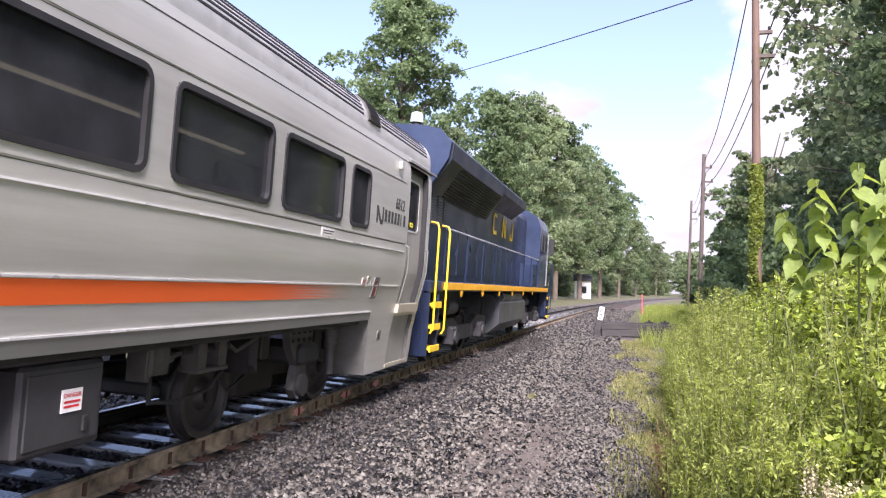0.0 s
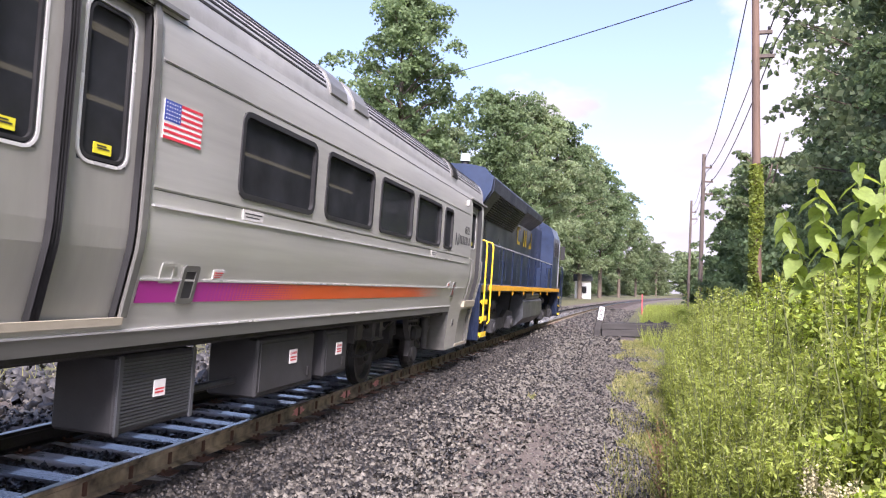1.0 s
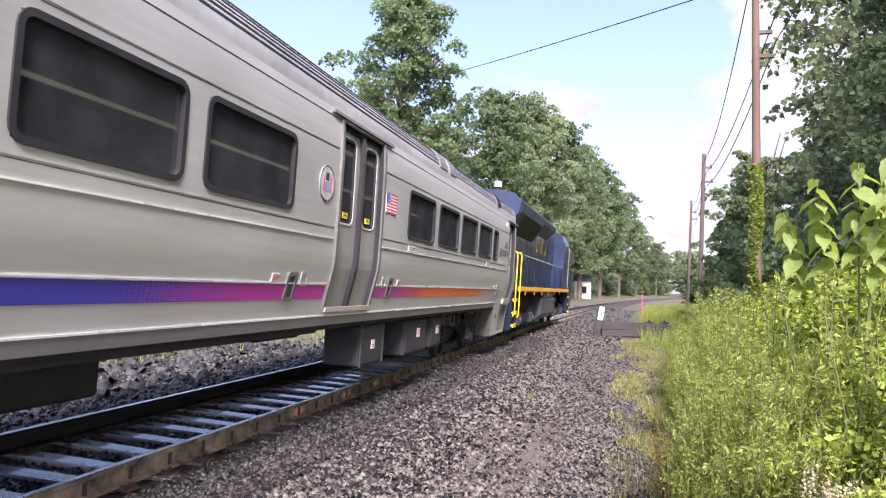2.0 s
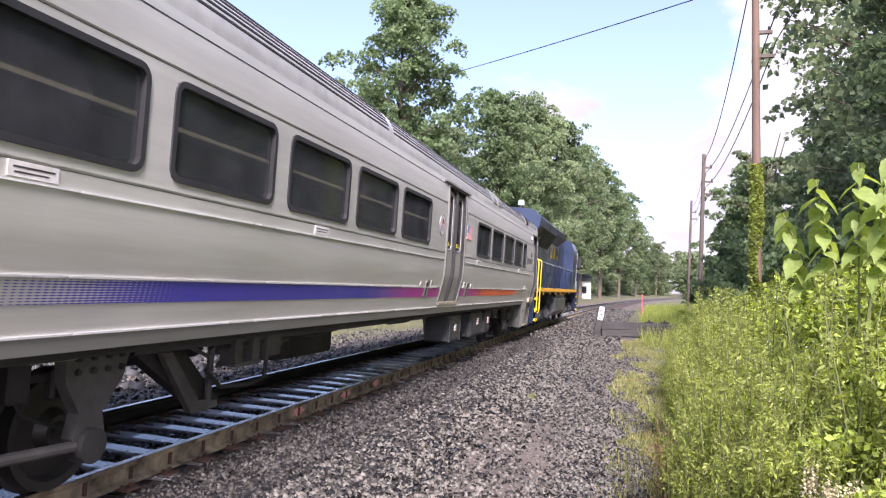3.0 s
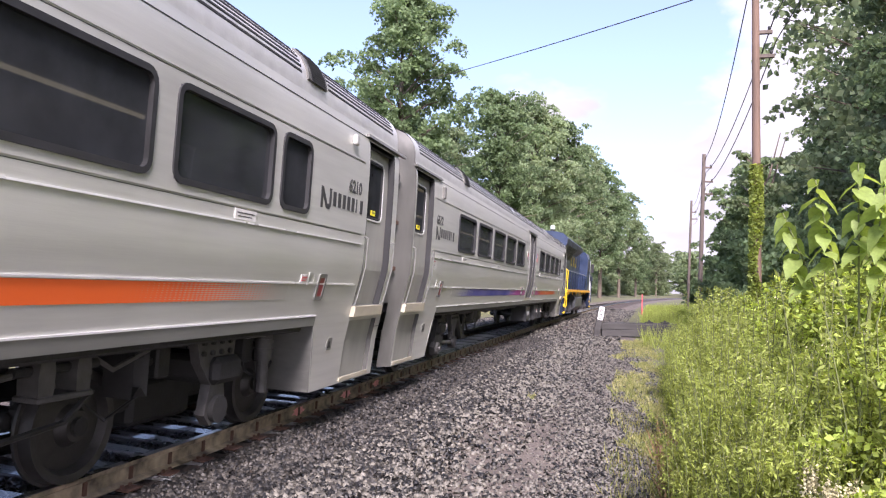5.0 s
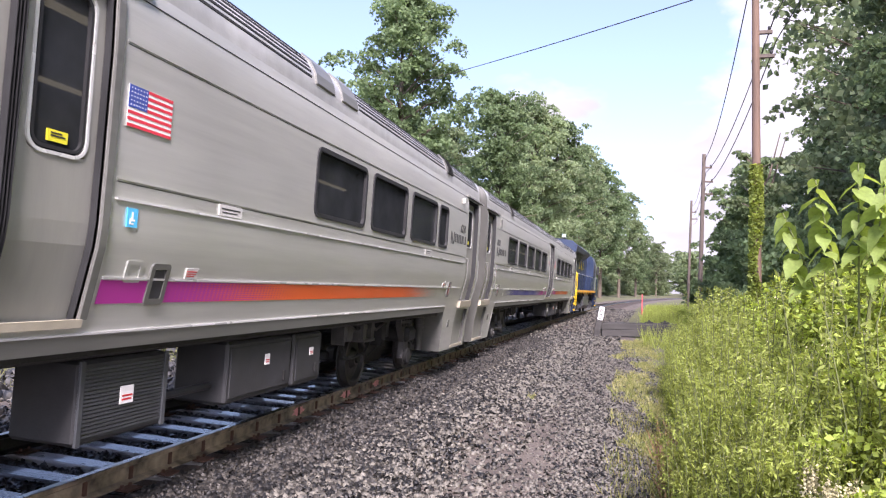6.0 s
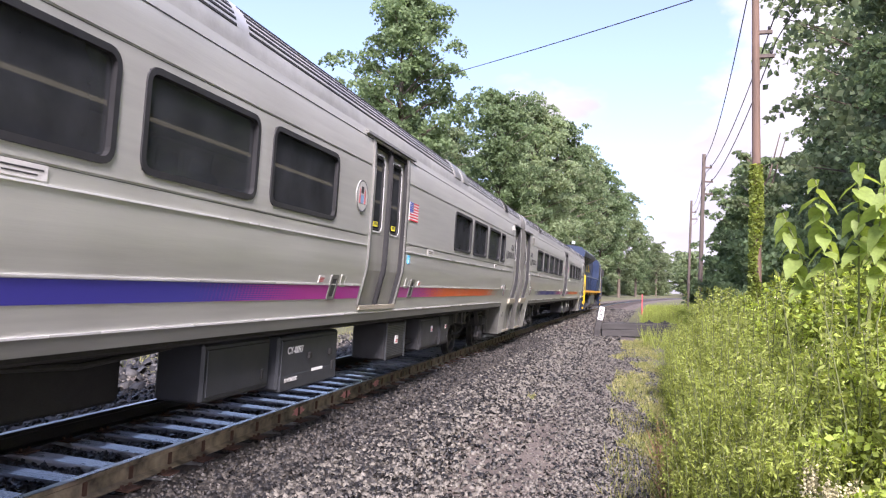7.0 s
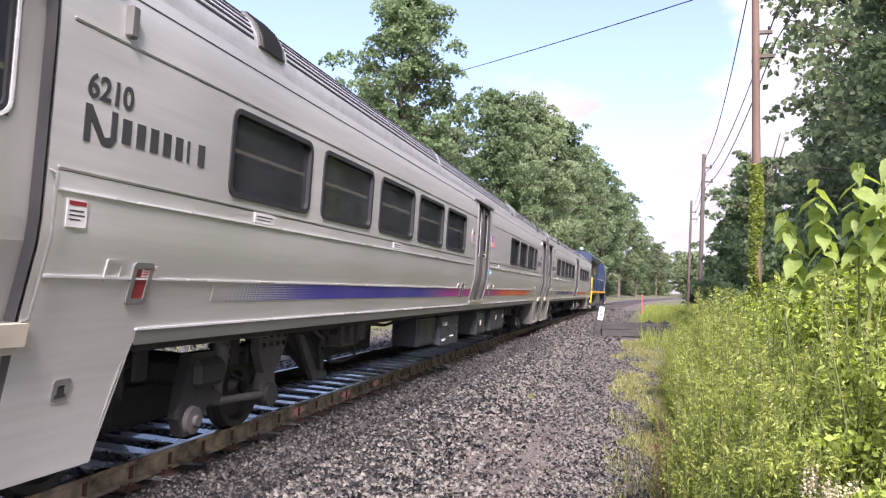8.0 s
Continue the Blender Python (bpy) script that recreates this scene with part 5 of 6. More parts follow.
    for s in (1, -1):
        for y in (5.75, 6.6):
            w = part("cab_window", Shape().box(s * 1.50 - 0.015, s * 1.50 + 0.02, y - 0.36, y + 0.36, 2.95, 3.62, 0.01), TANK, cab, "metal window frame")
            part("pane", Shape().box(s * 1.52 - 0.01, s * 1.52 + 0.006, y - 0.30, y + 0.30, 3.01, 3.56, 0.004), RUBBER, w, "dark glass")
        part("mirror", Shape().box(s * 1.68 - 0.10, s * 1.68 + 0.10, 7.1, 7.14, 2.9, 3.5, 0.01), RUBBER, cab)
    for s in (1, -1):
        part("windscreen_pillar", Shape().box(s * 1.49 - 0.03, s * 1.49 + 0.03, 7.30, 7.44, 1.70, 3.72, 0.01), RAILING, cab, "pale grey pillar")
    for s in (1, -1):
        bb = part("battery_box", Shape().box(s * 1.22 - 0.24, s * 1.22 + 0.24, 3.85, 4.98, 1.64, 2.42, 0.02), LOCO_WORN_SKYLIT, lo, "lighter blue battery box")
        for k in range(4):
            for z in (1.72, 2.07):
                part("panel", Shape().box(s * 1.465 - 0.012, s * 1.465 + 0.012, 3.91 + 0.265 * k, 4.13 + 0.265 * k, z, z + 0.29, 0.006), LOCO, bb, "dark blue panel")
    part("short_nose", hood(7.4, 8.6, [(0.98, 1.64), (0.98, 2.75), (0.85, 2.95), (0.0, 3.0)]), LOCO, lo)
    part("cab_front", Shape().box(-1.4, 1.4, 7.39, 7.42, 3.05, 3.7, 0.01), RUBBER, lo, "dark windscreen")
    part("roof_fan", Shape().lathe((0, -6, 4.54), [(0, 0.6), (0.14, 0.6), (0.14, 0.001)], 24, "Z").lathe((0, -4, 4.54), [(0, 0.6), (0.14, 0.6), (0.14, 0.001)], 24, "Z"), LOCO_DARK, lo)
    bc = part("beacon", Shape().lathe((0.55, -7.55, 4.50), [(0, 0.10), (0.16, 0.09), (0.18, 0.13)], 16, "Z"), RUBBER, lo)
    part("dome", Shape().lathe((0.55, -7.55, 4.68), [(0, 0.13), (0.17, 0.12), (0.20, 0.08), (0.20, 0.001)], 16, "Z"), PALE, bc, "pale green plastic dome", smooth=40)
    # end platforms, steps, handrails
    for e in (1, -1):
        part("pilot", Shape().box(-1.45, 1.45, min(e * (L - 0.62), e * L), max(e * (L - 0.62), e * L), 1.44, 1.64, 0.02).box(-1.35, 1.35, min(e * (L - 0.05), e * (L + 0.02)), max(e * (L - 0.05), e * (L + 0.02)), 0.35, 1.5, 0.01), LOCO, lo, "blue end sill")
        part("coupler", Shape().box(-0.14, 0.14, min(e * L, e * (L + 0.4)), max(e * L, e * (L + 0.4)), 0.72, 1.0, 0.05), UNDER, lo)
        for s in (1, -1):
            sw = part("stepwell", Shape().box(s * 1.30 - 0.16, s * 1.30 + 0.16, min(e * (L - 0.03), e * (L - 0.09)), max(e * (L - 0.03), e * (L - 0.09)), 0.35, 1.64, 0.01).box(s * 1.30 - 0.16, s * 1.30 + 0.16, min(e * (L - 0.66), e * (L - 0.72)), max(e * (L - 0.66), e * (L - 0.72)), 0.45, 1.64, 0.01), LOCO, lo)
            for z in (0.45, 0.82, 1.20):
                part("step", Shape().box(s * 1.32 - 0.16, s * 1.32 + 0.18, min(e * (L - 0.68), e * (L - 0.08)), max(e * (L - 0.68), e * (L - 0.08)), z, z + 0.05, 0.008).box(s * 1.50 - 0.01, s * 1.50 + 0.012, min(e * (L - 0.68), e * (L - 0.08)), max(e * (L - 0.68), e * (L - 0.08)), z - 0.03, z + 0.08, 0.004), YELLOW, sw, "step with a yellow edge")
            for yy, zb in ((L - 0.04, 0.75), (L - 0.78, 0.70)):
                part("grab_rail", Shape().tube([(s * 1.50, e * yy, zb), (s * 1.55, e * yy, zb + 0.08), (s * 1.55, e * yy, 2.52), (s * 1.52, e * yy, 2.62), (s * 1.40, e * yy, 2.64)], 0.019, 8), YELLOW if e < 0 else LOCO, lo, "yellow handrail" if e < 0 else "dark blue handrail", smooth=True)
    for s in (1, -1):
        part("handrail", Shape().tube([(s * 1.48, -L + 0.82, 2.60), (s * 1.48, 5.0, 2.60)], 0.020, 8), RAILING, lo, "pale side handrail", smooth=True)
        for k in range(9):
            y = -8.1 + 1.6 * k
            part("stanchion", Shape().tube([(s * 1.48, y, 1.62), (s * 1.48, y, 2.60)], 0.020, 6), LOCO, lo)
    # below the frame
    tk = part("fuel_tank", Shape().tube([(0, -1.9, 0.86), (0, 2.6, 0.86)], 0.55, 8), TANK, lo)
    part("tank_side", hood(-2.0, 2.7, [(1.15, 0.36), (1.42, 0.62), (1.42, 1.15), (1.2, 1.38), (0, 1.40)]), TANK, tk, "grey fuel tank with sloped sides")
    for s in (1, -1):
        part("air_reservoir", Shape().tube([(s * 1.30, -1.6, 1.32), (s * 1.30, 1.7, 1.32)], 0.15, 16), TANK, lo, "grey cylindrical air reservoir", smooth=True)
    sets = []
    for yc in (-5.2, 5.2):
        fr = Shape()
        for s in (1, -1):
            prof = [(-2.3, 0.62), (-2.2, 0.85), (-1.2, 0.92), (-0.6, 0.72), (0.6, 0.72), (1.2, 0.92), (2.2, 0.85), (2.3, 0.62), (1.7, 0.55), (1.0, 0.62), (0.6, 0.42), (-0.6, 0.42), (-1.0, 0.62), (-1.7, 0.55)]
            fr.prism([(s * 1.10, yc + a, b) for a, b in prof], (s * 0.14, 0, 0))
        fr.box(-1.1, 1.1, yc - 0.3, yc + 0.3, 0.6, 0.9, 0.03)
        tr = part("truck", fr, UNDER, lo, "grimy locomotive truck frame")
        for s in (1, -1):
            for a in (-1.37, 1.37):
                part("axle_box", Shape().box(s * 1.22 - 0.1, s * 1.22 + 0.14, yc + a - 0.2, yc + a + 0.2, 0.36, 0.74, 0.04).tube([(s * 1.24, yc + a, 0.54), (s * 1.40, yc + a, 0.54)], 0.13, 14), UNDER_LIGHT, tr)
            for a in (-0.7, 0.7):
                part("spring", Shape().tube([(s * 1.18, yc + a * 1.0, 0.44), (s * 1.18, yc + a * 1.0, 0.72)], 0.1, 12), UNDER, tr)
            part("brake_cylinder", Shape().tube([(s * 1.22, yc - 1.9, 1.12), (s * 1.22, yc - 1.2, 1.12)], 0.14, 14), UNDER_LIGHT, tr, smooth=True)
            part("sand_pipe", Shape().tube([(s * 1.2, yc + 2.1, 1.4), (s * 1.1, yc + 2.2, 0.7), (s * 0.8, yc + 2.1, 0.15)], 0.025, 6), UNDER, tr)
        for a in (-1.37, 1.37):
            sets.append((wheelset(lo, yc + a, 0.508), yc + a, 0.508))
    return lo, sets


PALE = mat("pale green plastic", (0.45, 0.55, 0.47), 0.4, 0, 0.1, 10, 2, 0)
RAILING = mat("pale worn handrail paint", (0.35, 0.37, 0.40), 0.45, 0.2, 0.2, 10, 2, 0.02)
engine, wheels_e = locomotive()


# ---- trackside things ----
def utility_pole(base, top, r, arms, label, vine=0.0, wood=None):
    base, top = Vector(base), Vector(top)
    po = thing("utility_pole", label, "utility pole", "poles along the railway")
    po.location = base
    h = top - base
    part("shaft", Shape().tube([h * k for k in (-0.02, 0.2, 0.5, 0.8, 1.0)], r, 14, r * 0.72), wood or POLE_WOOD, po, smooth=40)
    for z, length, turn in arms:
        c = h * (z / h.z)
        d = Vector((math.cos(turn), math.sin(turn), 0))
        arm = part("crossarm", Shape().box(0, length, -0.05, 0.05, -0.055, 0.055, 0.012, Matrix.Translation(c) @ Matrix.Rotation(turn, 4, "Z")), POLE_GREY, po)
        tip = c + d * (length - 0.08)
        part("insulator", Shape().lathe(tip + Vector((0, 0, 0.05)), [(0, 0.02), (0.04, 0.05), (0.09, 0.05), (0.12, 0.03), (0.12, 0.001)], 10, "Z"), UNDER_LIGHT, arm)
    if vine:
        rng = np.random.default_rng(7)
        n = 4200
        z = vine * rng.random(n) ** 1.1
        a = rng.random(n) * 2 * np.pi
        rad = r * 0.9 + 0.05 * rng.random(n) + 0.12 * (1 - z / vine) * rng.random(n)
        a = a * 0.62 + 1.9 + 1.2 * np.sin(z * 1.7)
        c = np.stack([rad * np.cos(a) + h.x * z / h.z, rad * np.sin(a) + h.y * z / h.z, z], 1)
        part("vine", leaf_mesh("vine", c, 0.10, rng, LEAF_WEED), LEAF_WEED, po, "green vine climbing the shaft")
    return po


def cable(a, b, sag, r, label):
    a, b = Vector(a), Vector(b)
    pts = []
    for i in range(17):
        t = i / 16
        p = a.lerp(b, t)
        p.z -= 4 * sag * t * (1 - t)
        pts.append(p)
    return solid("cable", Shape().tube(pts, r, 5), WIRE, label, "cable", "overhead cables")


def leaf_mesh(name, centres, size, rng, material, long=1.0, droop=0.25, up=0.5):
    """Folded leaves at the given places, each a kite of four corners."""
    n = len(centres)
    d = rng.normal(size=(n, 3)); d[:, 2] -= droop
    d /= np.linalg.norm(d, axis=1)[:, None]
    u = rng.normal(size=(n, 3)); u[:, 2] += up * 2
    w = np.cross(d, u); w /= np.linalg.norm(w, axis=1)[:, None] + 1e-9
    nn = np.cross(w, d)
    L = (size * (0.6 + 0.8 * rng.random(n)))[:, None]
    W = L * 0.42 / long
    base = centres - d * L * 0.5
    pts = np.stack([base, base + d * L * 0.45 + w * W + nn * W * 0.35, base + d * L, base + d * L * 0.45 - w * W + nn * W * 0.35], 1)
    return soup(name, pts.reshape(-1, 3), None, 4, material)


def build_trackside():
    a = utility_pole((8.42, 22, -0.4), (8.33, 22, 10.9), 0.135, [(9.45, 0.45, 0.0), (8.75, 0.50, 0.0)], "weathered red-brown wooden pole with vines round its foot", 5.6)
    b = utility_pole((9.40, 48, -0.4), (9.62, 48, 10.35), 0.15, [(9.9, 0.5, 0.1), (9.0, 0.6, 0.1), (8.2, 0.6, 0.1)], "weathered wooden pole with short crossarms", wood=POLE_GREY)
    c = utility_pole((11.2, 78, -0.4), (11.5, 78, 11.1), 0.15, [(10.3, 0.5, 0.1), (9.6, 0.6, 0.1)], "far weathered wooden pole", wood=POLE_GREY)
    for z, x, zb in ((10.0, 8.1, 10.2), (9.5, 8.85, 9.2), (8.8, 8.9, 8.3)):
        cable((x, 22, z), (9.75, 48, zb), 0.7, 0.018, "thin black cable strung between the poles")
        cable((9.75, 48, zb), (11.6, 78, zb + 0.4), 0.8, 0.018, "thin black cable strung between the poles")
        cable((x, 22, z), (7.4, -14, z + 0.5), 0.8, 0.016, "thin black cable strung between the poles")
    cable((8.33, 22, 10.62), (-10.3, 46, 14.9), 0.15, 0.022, "thin black cable crossing over the track")

    tm = thing("timber_barrier", "low barrier of two dark tarred timbers lying in weeds", "timber barrier")
    tm.matrix_basis = pose(3.85, 31.8, -0.42, 0, 0, 14)
    part("timber", Shape().box(0, 3.30, -0.14, 0.14, 0.0, 0.28, 0.02), OLD_TIMBER, tm)
    part("timber", Shape().box(-0.03, 3.26, -0.13, 0.13, 0.285, 0.56, 0.02), OLD_TIMBER, tm)
    part("cap_plank", Shape().box(0.1, 3.2, -0.10, 0.24, 0.565, 0.60, 0.01), OLD_TIMBER, tm)
    for x in (2.05, 2.72):
        part("bolt_block", Shape().box(x - 0.16, x + 0.16, -0.08, 0.08, 0.60, 0.66, 0.015).box(x - 0.05, x + 0.05, -0.04, 0.04, 0.66, 0.72, 0.01), UNDER, tm)
    sg = thing("marker_sign", "leaning dark marker post with a white plate and black marks", "sign")
    sg.matrix_basis = pose(3.66, 31.2, -0.42, 0, 10, 10)
    part("post", Shape().box(-0.13, 0.13, -0.06, 0.06, -0.05, 1.30, 0.015), OLD_TIMBER, sg)
    pl = part("plate", Shape().box(-0.10, 0.125, -0.085, -0.062, 0.72, 1.27, 0.006), WHITE, sg, "white plate")
    part("mark", Shape().box(-0.05, 0.08, -0.09, -0.08, 1.12, 1.17).box(-0.05, -0.02, -0.09, -0.08, 1.02, 1.14).box(-0.06, 0.08, -0.09, -0.08, 0.93, 0.97).box(0.04, 0.08, -0.09, -0.08, 0.84, 0.96).box(-0.06, 0.06, -0.09, -0.08, 0.76, 0.80), BLACK, pl)
    st = thing("marker_stake", "fluorescent pink marker stake standing in gravel", "stake")
    st.location = (6.25, 60, -0.4)
    part("rod", Shape().tube([(0, 0, 0), (0, 0, 1.75)], 0.045, 8, 0.04), PINK, st)

    ho = thing("shed", "small white shed glimpsed between tree trunks", "shed")
    ho.matrix_basis = pose(-2.75, 142, 0.0, 0, 0, 4)
    part("wall", Shape().box(-1.5, 1.5, -2.5, 2.5, 0, 3.4, 0.02), WHITE, ho, "white clapboard walls")
    part("roof", Shape().prism([(-1.8, -2.8, 3.4), (-1.8, 2.8, 3.4), (-1.8, 0, 4.8)], (3.6, 0, 0)), UNDER_LIGHT, ho, "grey shingle roof")
    for x in (0.2,):
        w = part("window", Shape().box(x - 0.55, x + 0.55, -2.55, -2.47, 1.0, 2.5, 0.02), WHITE, ho)
        part("pane", Shape().box(x - 0.45, x + 0.45, -2.57, -2.54, 1.1, 2.4, 0.01), RUBBER, w, "dark panes")


build_trackside()
stones("damp_ballast", 42000, 3.2, 32, 0.98, 2.5, 0.024, 0.066, STONE_DAMP, "damp dark ballast beside the rail", 8, 1.5)
stones("ballast_stones", 44000, 3.2, 32, 1.85, 3.6, 0.024, 0.070, STONE, "loose grey crushed-rock ballast", 1, 1.5)
stones("ballast_behind", 9000, -9, 3.4, 0.98, 5.0, 0.03, 0.075, STONE, "grey ballast on the near trackside", 9, 0.0)
stones("path_gravel", 52000, 3.4, 28, 3.0, 5.4, 0.014, 0.050, STONE, "fine dusty gravel on a worn path", 6, 1.2, sink=0.1)
stones("path_grit", 24000, 3.6, 12, 2.8, 4.9, 0.007, 0.018, STONE, "fine grit trodden into the path", 12, 0.6, sink=0.2)
stones("far_ballast", 14000, 26, 80, -3.5, 4.4, 0.04, 0.10, STONE, "grey ballast along the track", 7, 0.5)
stones("wet_ballast", 9000, 2.5, 24, -0.68, 0.68, 0.025, 0.065, STONE_WET, "wet black ballast between the ties", 2, 0.6, sink=0.2)
stones("far_side_ballast", 10000, 2.5, 26, -4.6, -0.98, 0.03, 0.075, STONE, "grey ballast beyond the track", 3, 0.6)
stones("rock_pile", 1900, 4.0, 18, -5.6, -2.2, 0.05, 0.22, ROCK, "heap of broken grey rocks beside the track", 5, 0.3, sink=0.1)


# ---- plants ----
def crown(rng, height, radius, base, limbs, leaves, taper):
    """Limbs that climb out of the trunk, and leaves in flat sprays along them, with gaps between the sprays."""
    tips, sprays = [], []
    for k in range(limbs):
        h = ((k + rng.random()) / limbs) ** 0.9
        low = 0.72 + 0.28 * h / 0.38
        high = max(0.02, 1 - (max(0.0, h - 0.38) / 0.62) ** 1.7 * (0.55 + taper * 0.45)) ** 0.8
        reach = radius * (low if h < 0.38 else high) * (0.62 + 0.48 * rng.random())
        a = k * 2.4 + 0.5 * rng.normal()
        z = base + (height - base) * (0.03 + 0.93 * h)
        foot = max(0.3 * base, z - reach * (0.2 + 0.6 * h))
        tip = np.array((reach * math.cos(a), reach * math.sin(a), z))
        tips.append((foot, tip))
        for t in (0.42, 0.6, 0.75, 0.88, 1.0):
            q = tip * t
            q[2] = foot + (z - foot) * t ** 0.8
            q = q + rng.normal(size=3) * np.array((1, 1, 0.6)) * 0.11 * radius
            sprays.append((*q, radius * (0.12 + 0.10 * rng.random()) * (1.15 - 0.3 * t)))
    sprays = np.array(sprays)
    weight = sprays[:, 3] ** 2
    pick = rng.choice(len(sprays), leaves, p=weight / weight.sum())
    r, a = np.sqrt(rng.random(leaves)), rng.random(leaves) * 2 * np.pi
    r = r * (1 + 0.22 * np.sin(a * 3 + pick))
    dome = np.stack([r * np.cos(a), r * np.sin(a), 0.55 * (1 - r * r) - 0.25 + 0.16 * rng.normal(size=leaves)], 1)
    c = sprays[pick, :3] + dome * sprays[pick, 3][:, None]
    return tips, c


def make_tree(height, radius, base, limbs, leaves, leaf, seed, material, label, taper=0.5, trunk=None, name="tree", bare=0):
    rng = np.random.default_rng(seed)
    tr = thing(name, label, "tree" if name == "tree" else "bush", "trees along the railway" if name == "tree" else "trackside bushes")
    tips, c = crown(rng, height, radius, base, limbs, leaves, taper)
    r = trunk or height * 0.016
    sh = Shape()
    bend = [(0.25 * rng.normal() * k, 0.25 * rng.normal() * k, height * k * 0.95) for k in (0, 0.25, 0.5, 0.75, 1.0)]
    bend[0] = (0, 0, -0.3)
    sh.tube(bend, r, 10, r * 0.12)
    bx, by, bz = ([p[i] for p in bend] for i in range(3))
    for foot, tip in tips:
        z0 = min(foot, bz[-1] * 0.97)
        p0, p1 = Vector((np.interp(z0, bz, bx), np.interp(z0, bz, by), z0)), Vector(tip)
        q = p0.lerp(p1, 0.5) + Vector((0, 0, 0.06 * radius))
        sh.tube([p0, q, p1], r * 0.26, 5, r * 0.04, caps=False)
    for k in range(bare):
        a = rng.random() * 2 * math.pi
        z0 = base + (height - base) * rng.random()
        p = Vector((np.interp(z0, bz, bx), np.interp(z0, bz, by), z0))
        sh.tube([p, p + Vector((radius * 0.6 * math.cos(a), radius * 0.6 * math.sin(a), 1.0)), p + Vector((radius * math.cos(a), radius * math.sin(a), 2.6))], 0.06, 5, 0.015)
    part("trunk", sh, BARK, tr, "grey-brown trunk and limbs", smooth=40)
    cr = part("crown", leaf_mesh("crown", c, leaf, rng, material), material, tr, "leafy crown")
    cr["kind"] = "stuff"
    return tr


def plant(proto, spots):
    """The first of a kind goes to the first spot, copies to the others."""
    first = True
    for x, y, z, turn, k in spots:
        if first:
            proto.location, proto.rotation_euler, proto.scale, first = (x, y, z), (0, 0, radians(turn)), (k, k, k), False
        else:
            ob = copy_thing(proto, pose(x, y, z, 0, 0, turn))
            ob.scale = (k, k, k)


def at_side(s, off, turn=0, k=1.0):
    p = on_ground(s, off)
    return (p.x, p.y, p.z - 0.05, turn, k)


OAK = "broad leafy green tree with an uneven crown"
plant(make_tree(22.5, 5.2, 6.0, 46, 34000, 0.24, 11, LEAF_OAK, "tall leafy tree with a ragged top", 1.0), [at_side(46, -10.7, 20), at_side(62, -16, 200, 0.8)])
plant(make_tree(24.0, 6.0, 4.5, 60, 30000, 0.30, 12, LEAF_OAK, OAK, 0.35), [at_side(74, -9.6, 0, 0.96), at_side(113, -9.4, 130, 1.2), at_side(167, -8.8, 60, 1.3), at_side(250, -10, 30, 1.08)])
plant(make_tree(23.0, 5.8, 3.5, 58, 28000, 0.30, 13, LEAF_DARK, OAK, 0.4), [at_side(93, -9.4, 0, 1.16), at_side(137, -8.8, 140, 1.3), at_side(206, -9.2, 220, 1.32), at_side(90, -20, 100, 1.0), at_side(310, -11, 80, 1.0), at_side(125, -20, 10, 1.1)])
# far woods where the track bends away
plant(make_tree(19.0, 7.0, 1.0, 45, 8000, 0.7, 14, LEAF_DARK, "distant leafy tree in the woods", 0.4), [at_side(330, 22, 0, 1.1), at_side(380, -6, 120, 1.25), at_side(400, 12, 240, 1.25), at_side(300, 34, 60), at_side(250, 30, 200, 0.9), at_side(420, 30, 300, 1.2), at_side(350, -17, 50, 1.0), at_side(392, -22, 170, 1.2), at_side(410, -34, 90, 1.3), at_side(370, -30, 10, 1.1), at_side(440, -20, 300, 1.4), at_side(200, 32, 20, 0.85)])
# wall of trees on the camera's side
WALL = "dense dark green tree in a trackside wood"
# last three spots lie out of view, added to darken the car sides
plant(make_tree(21.0, 6.0, 3.0, 60, 26000, 0.27, 15, LEAF_DARK, WALL, 0.3), [(16.1, 29, -0.2, 0, 1.0), (22.0, 37, -0.2, 130, 1.05), (19.6, 44, -0.2, 250, 0.98), (24.5, 28, 0, 60, 0.95), (18.8, 13, -0.2, 190, 1.0), (19.5, 2.5, -0.2, 320, 0.95), (20.5, -9, -0.2, 90, 1.0)])
plant(make_tree(19.0, 5.4, 2.0, 55, 24000, 0.26, 16, LEAF_OAK, WALL, 0.3), [(18.3, 23, -0.1, 0, 1.0), (20.6, 53, -0.2, 200, 0.98), (26, 46, 0, 100, 1.1), (14.2, 21.5, -0.2, 300, 0.62), (29, 36, 0, 20, 1.1)])
plant(make_tree(14.0, 4.2, 1.0, 45, 17000, 0.28, 17, LEAF_OAK, "mid-sized leafy trackside tree", 0.4), [(15.6, 66, -0.2, 0, 0.98), (18.0, 76, -0.2, 90, 1.0), (19.5, 92, -0.2, 200, 1.0), (20.5, 60, -0.2, 300, 1.15), (23, 108, -0.2, 10, 1.1), (26, 135, 0, 40, 1.0), (30, 165, 0, 140, 1.0)])
plant(make_tree(7.0, 1.1, 4.5, 7, 500, 0.18, 19, LEAF_DARK, "half-dead tree with bare crooked branches", 0.6, 0.10, bare=2), [(9.0, 26.5, -0.3, 40, 1.0)])
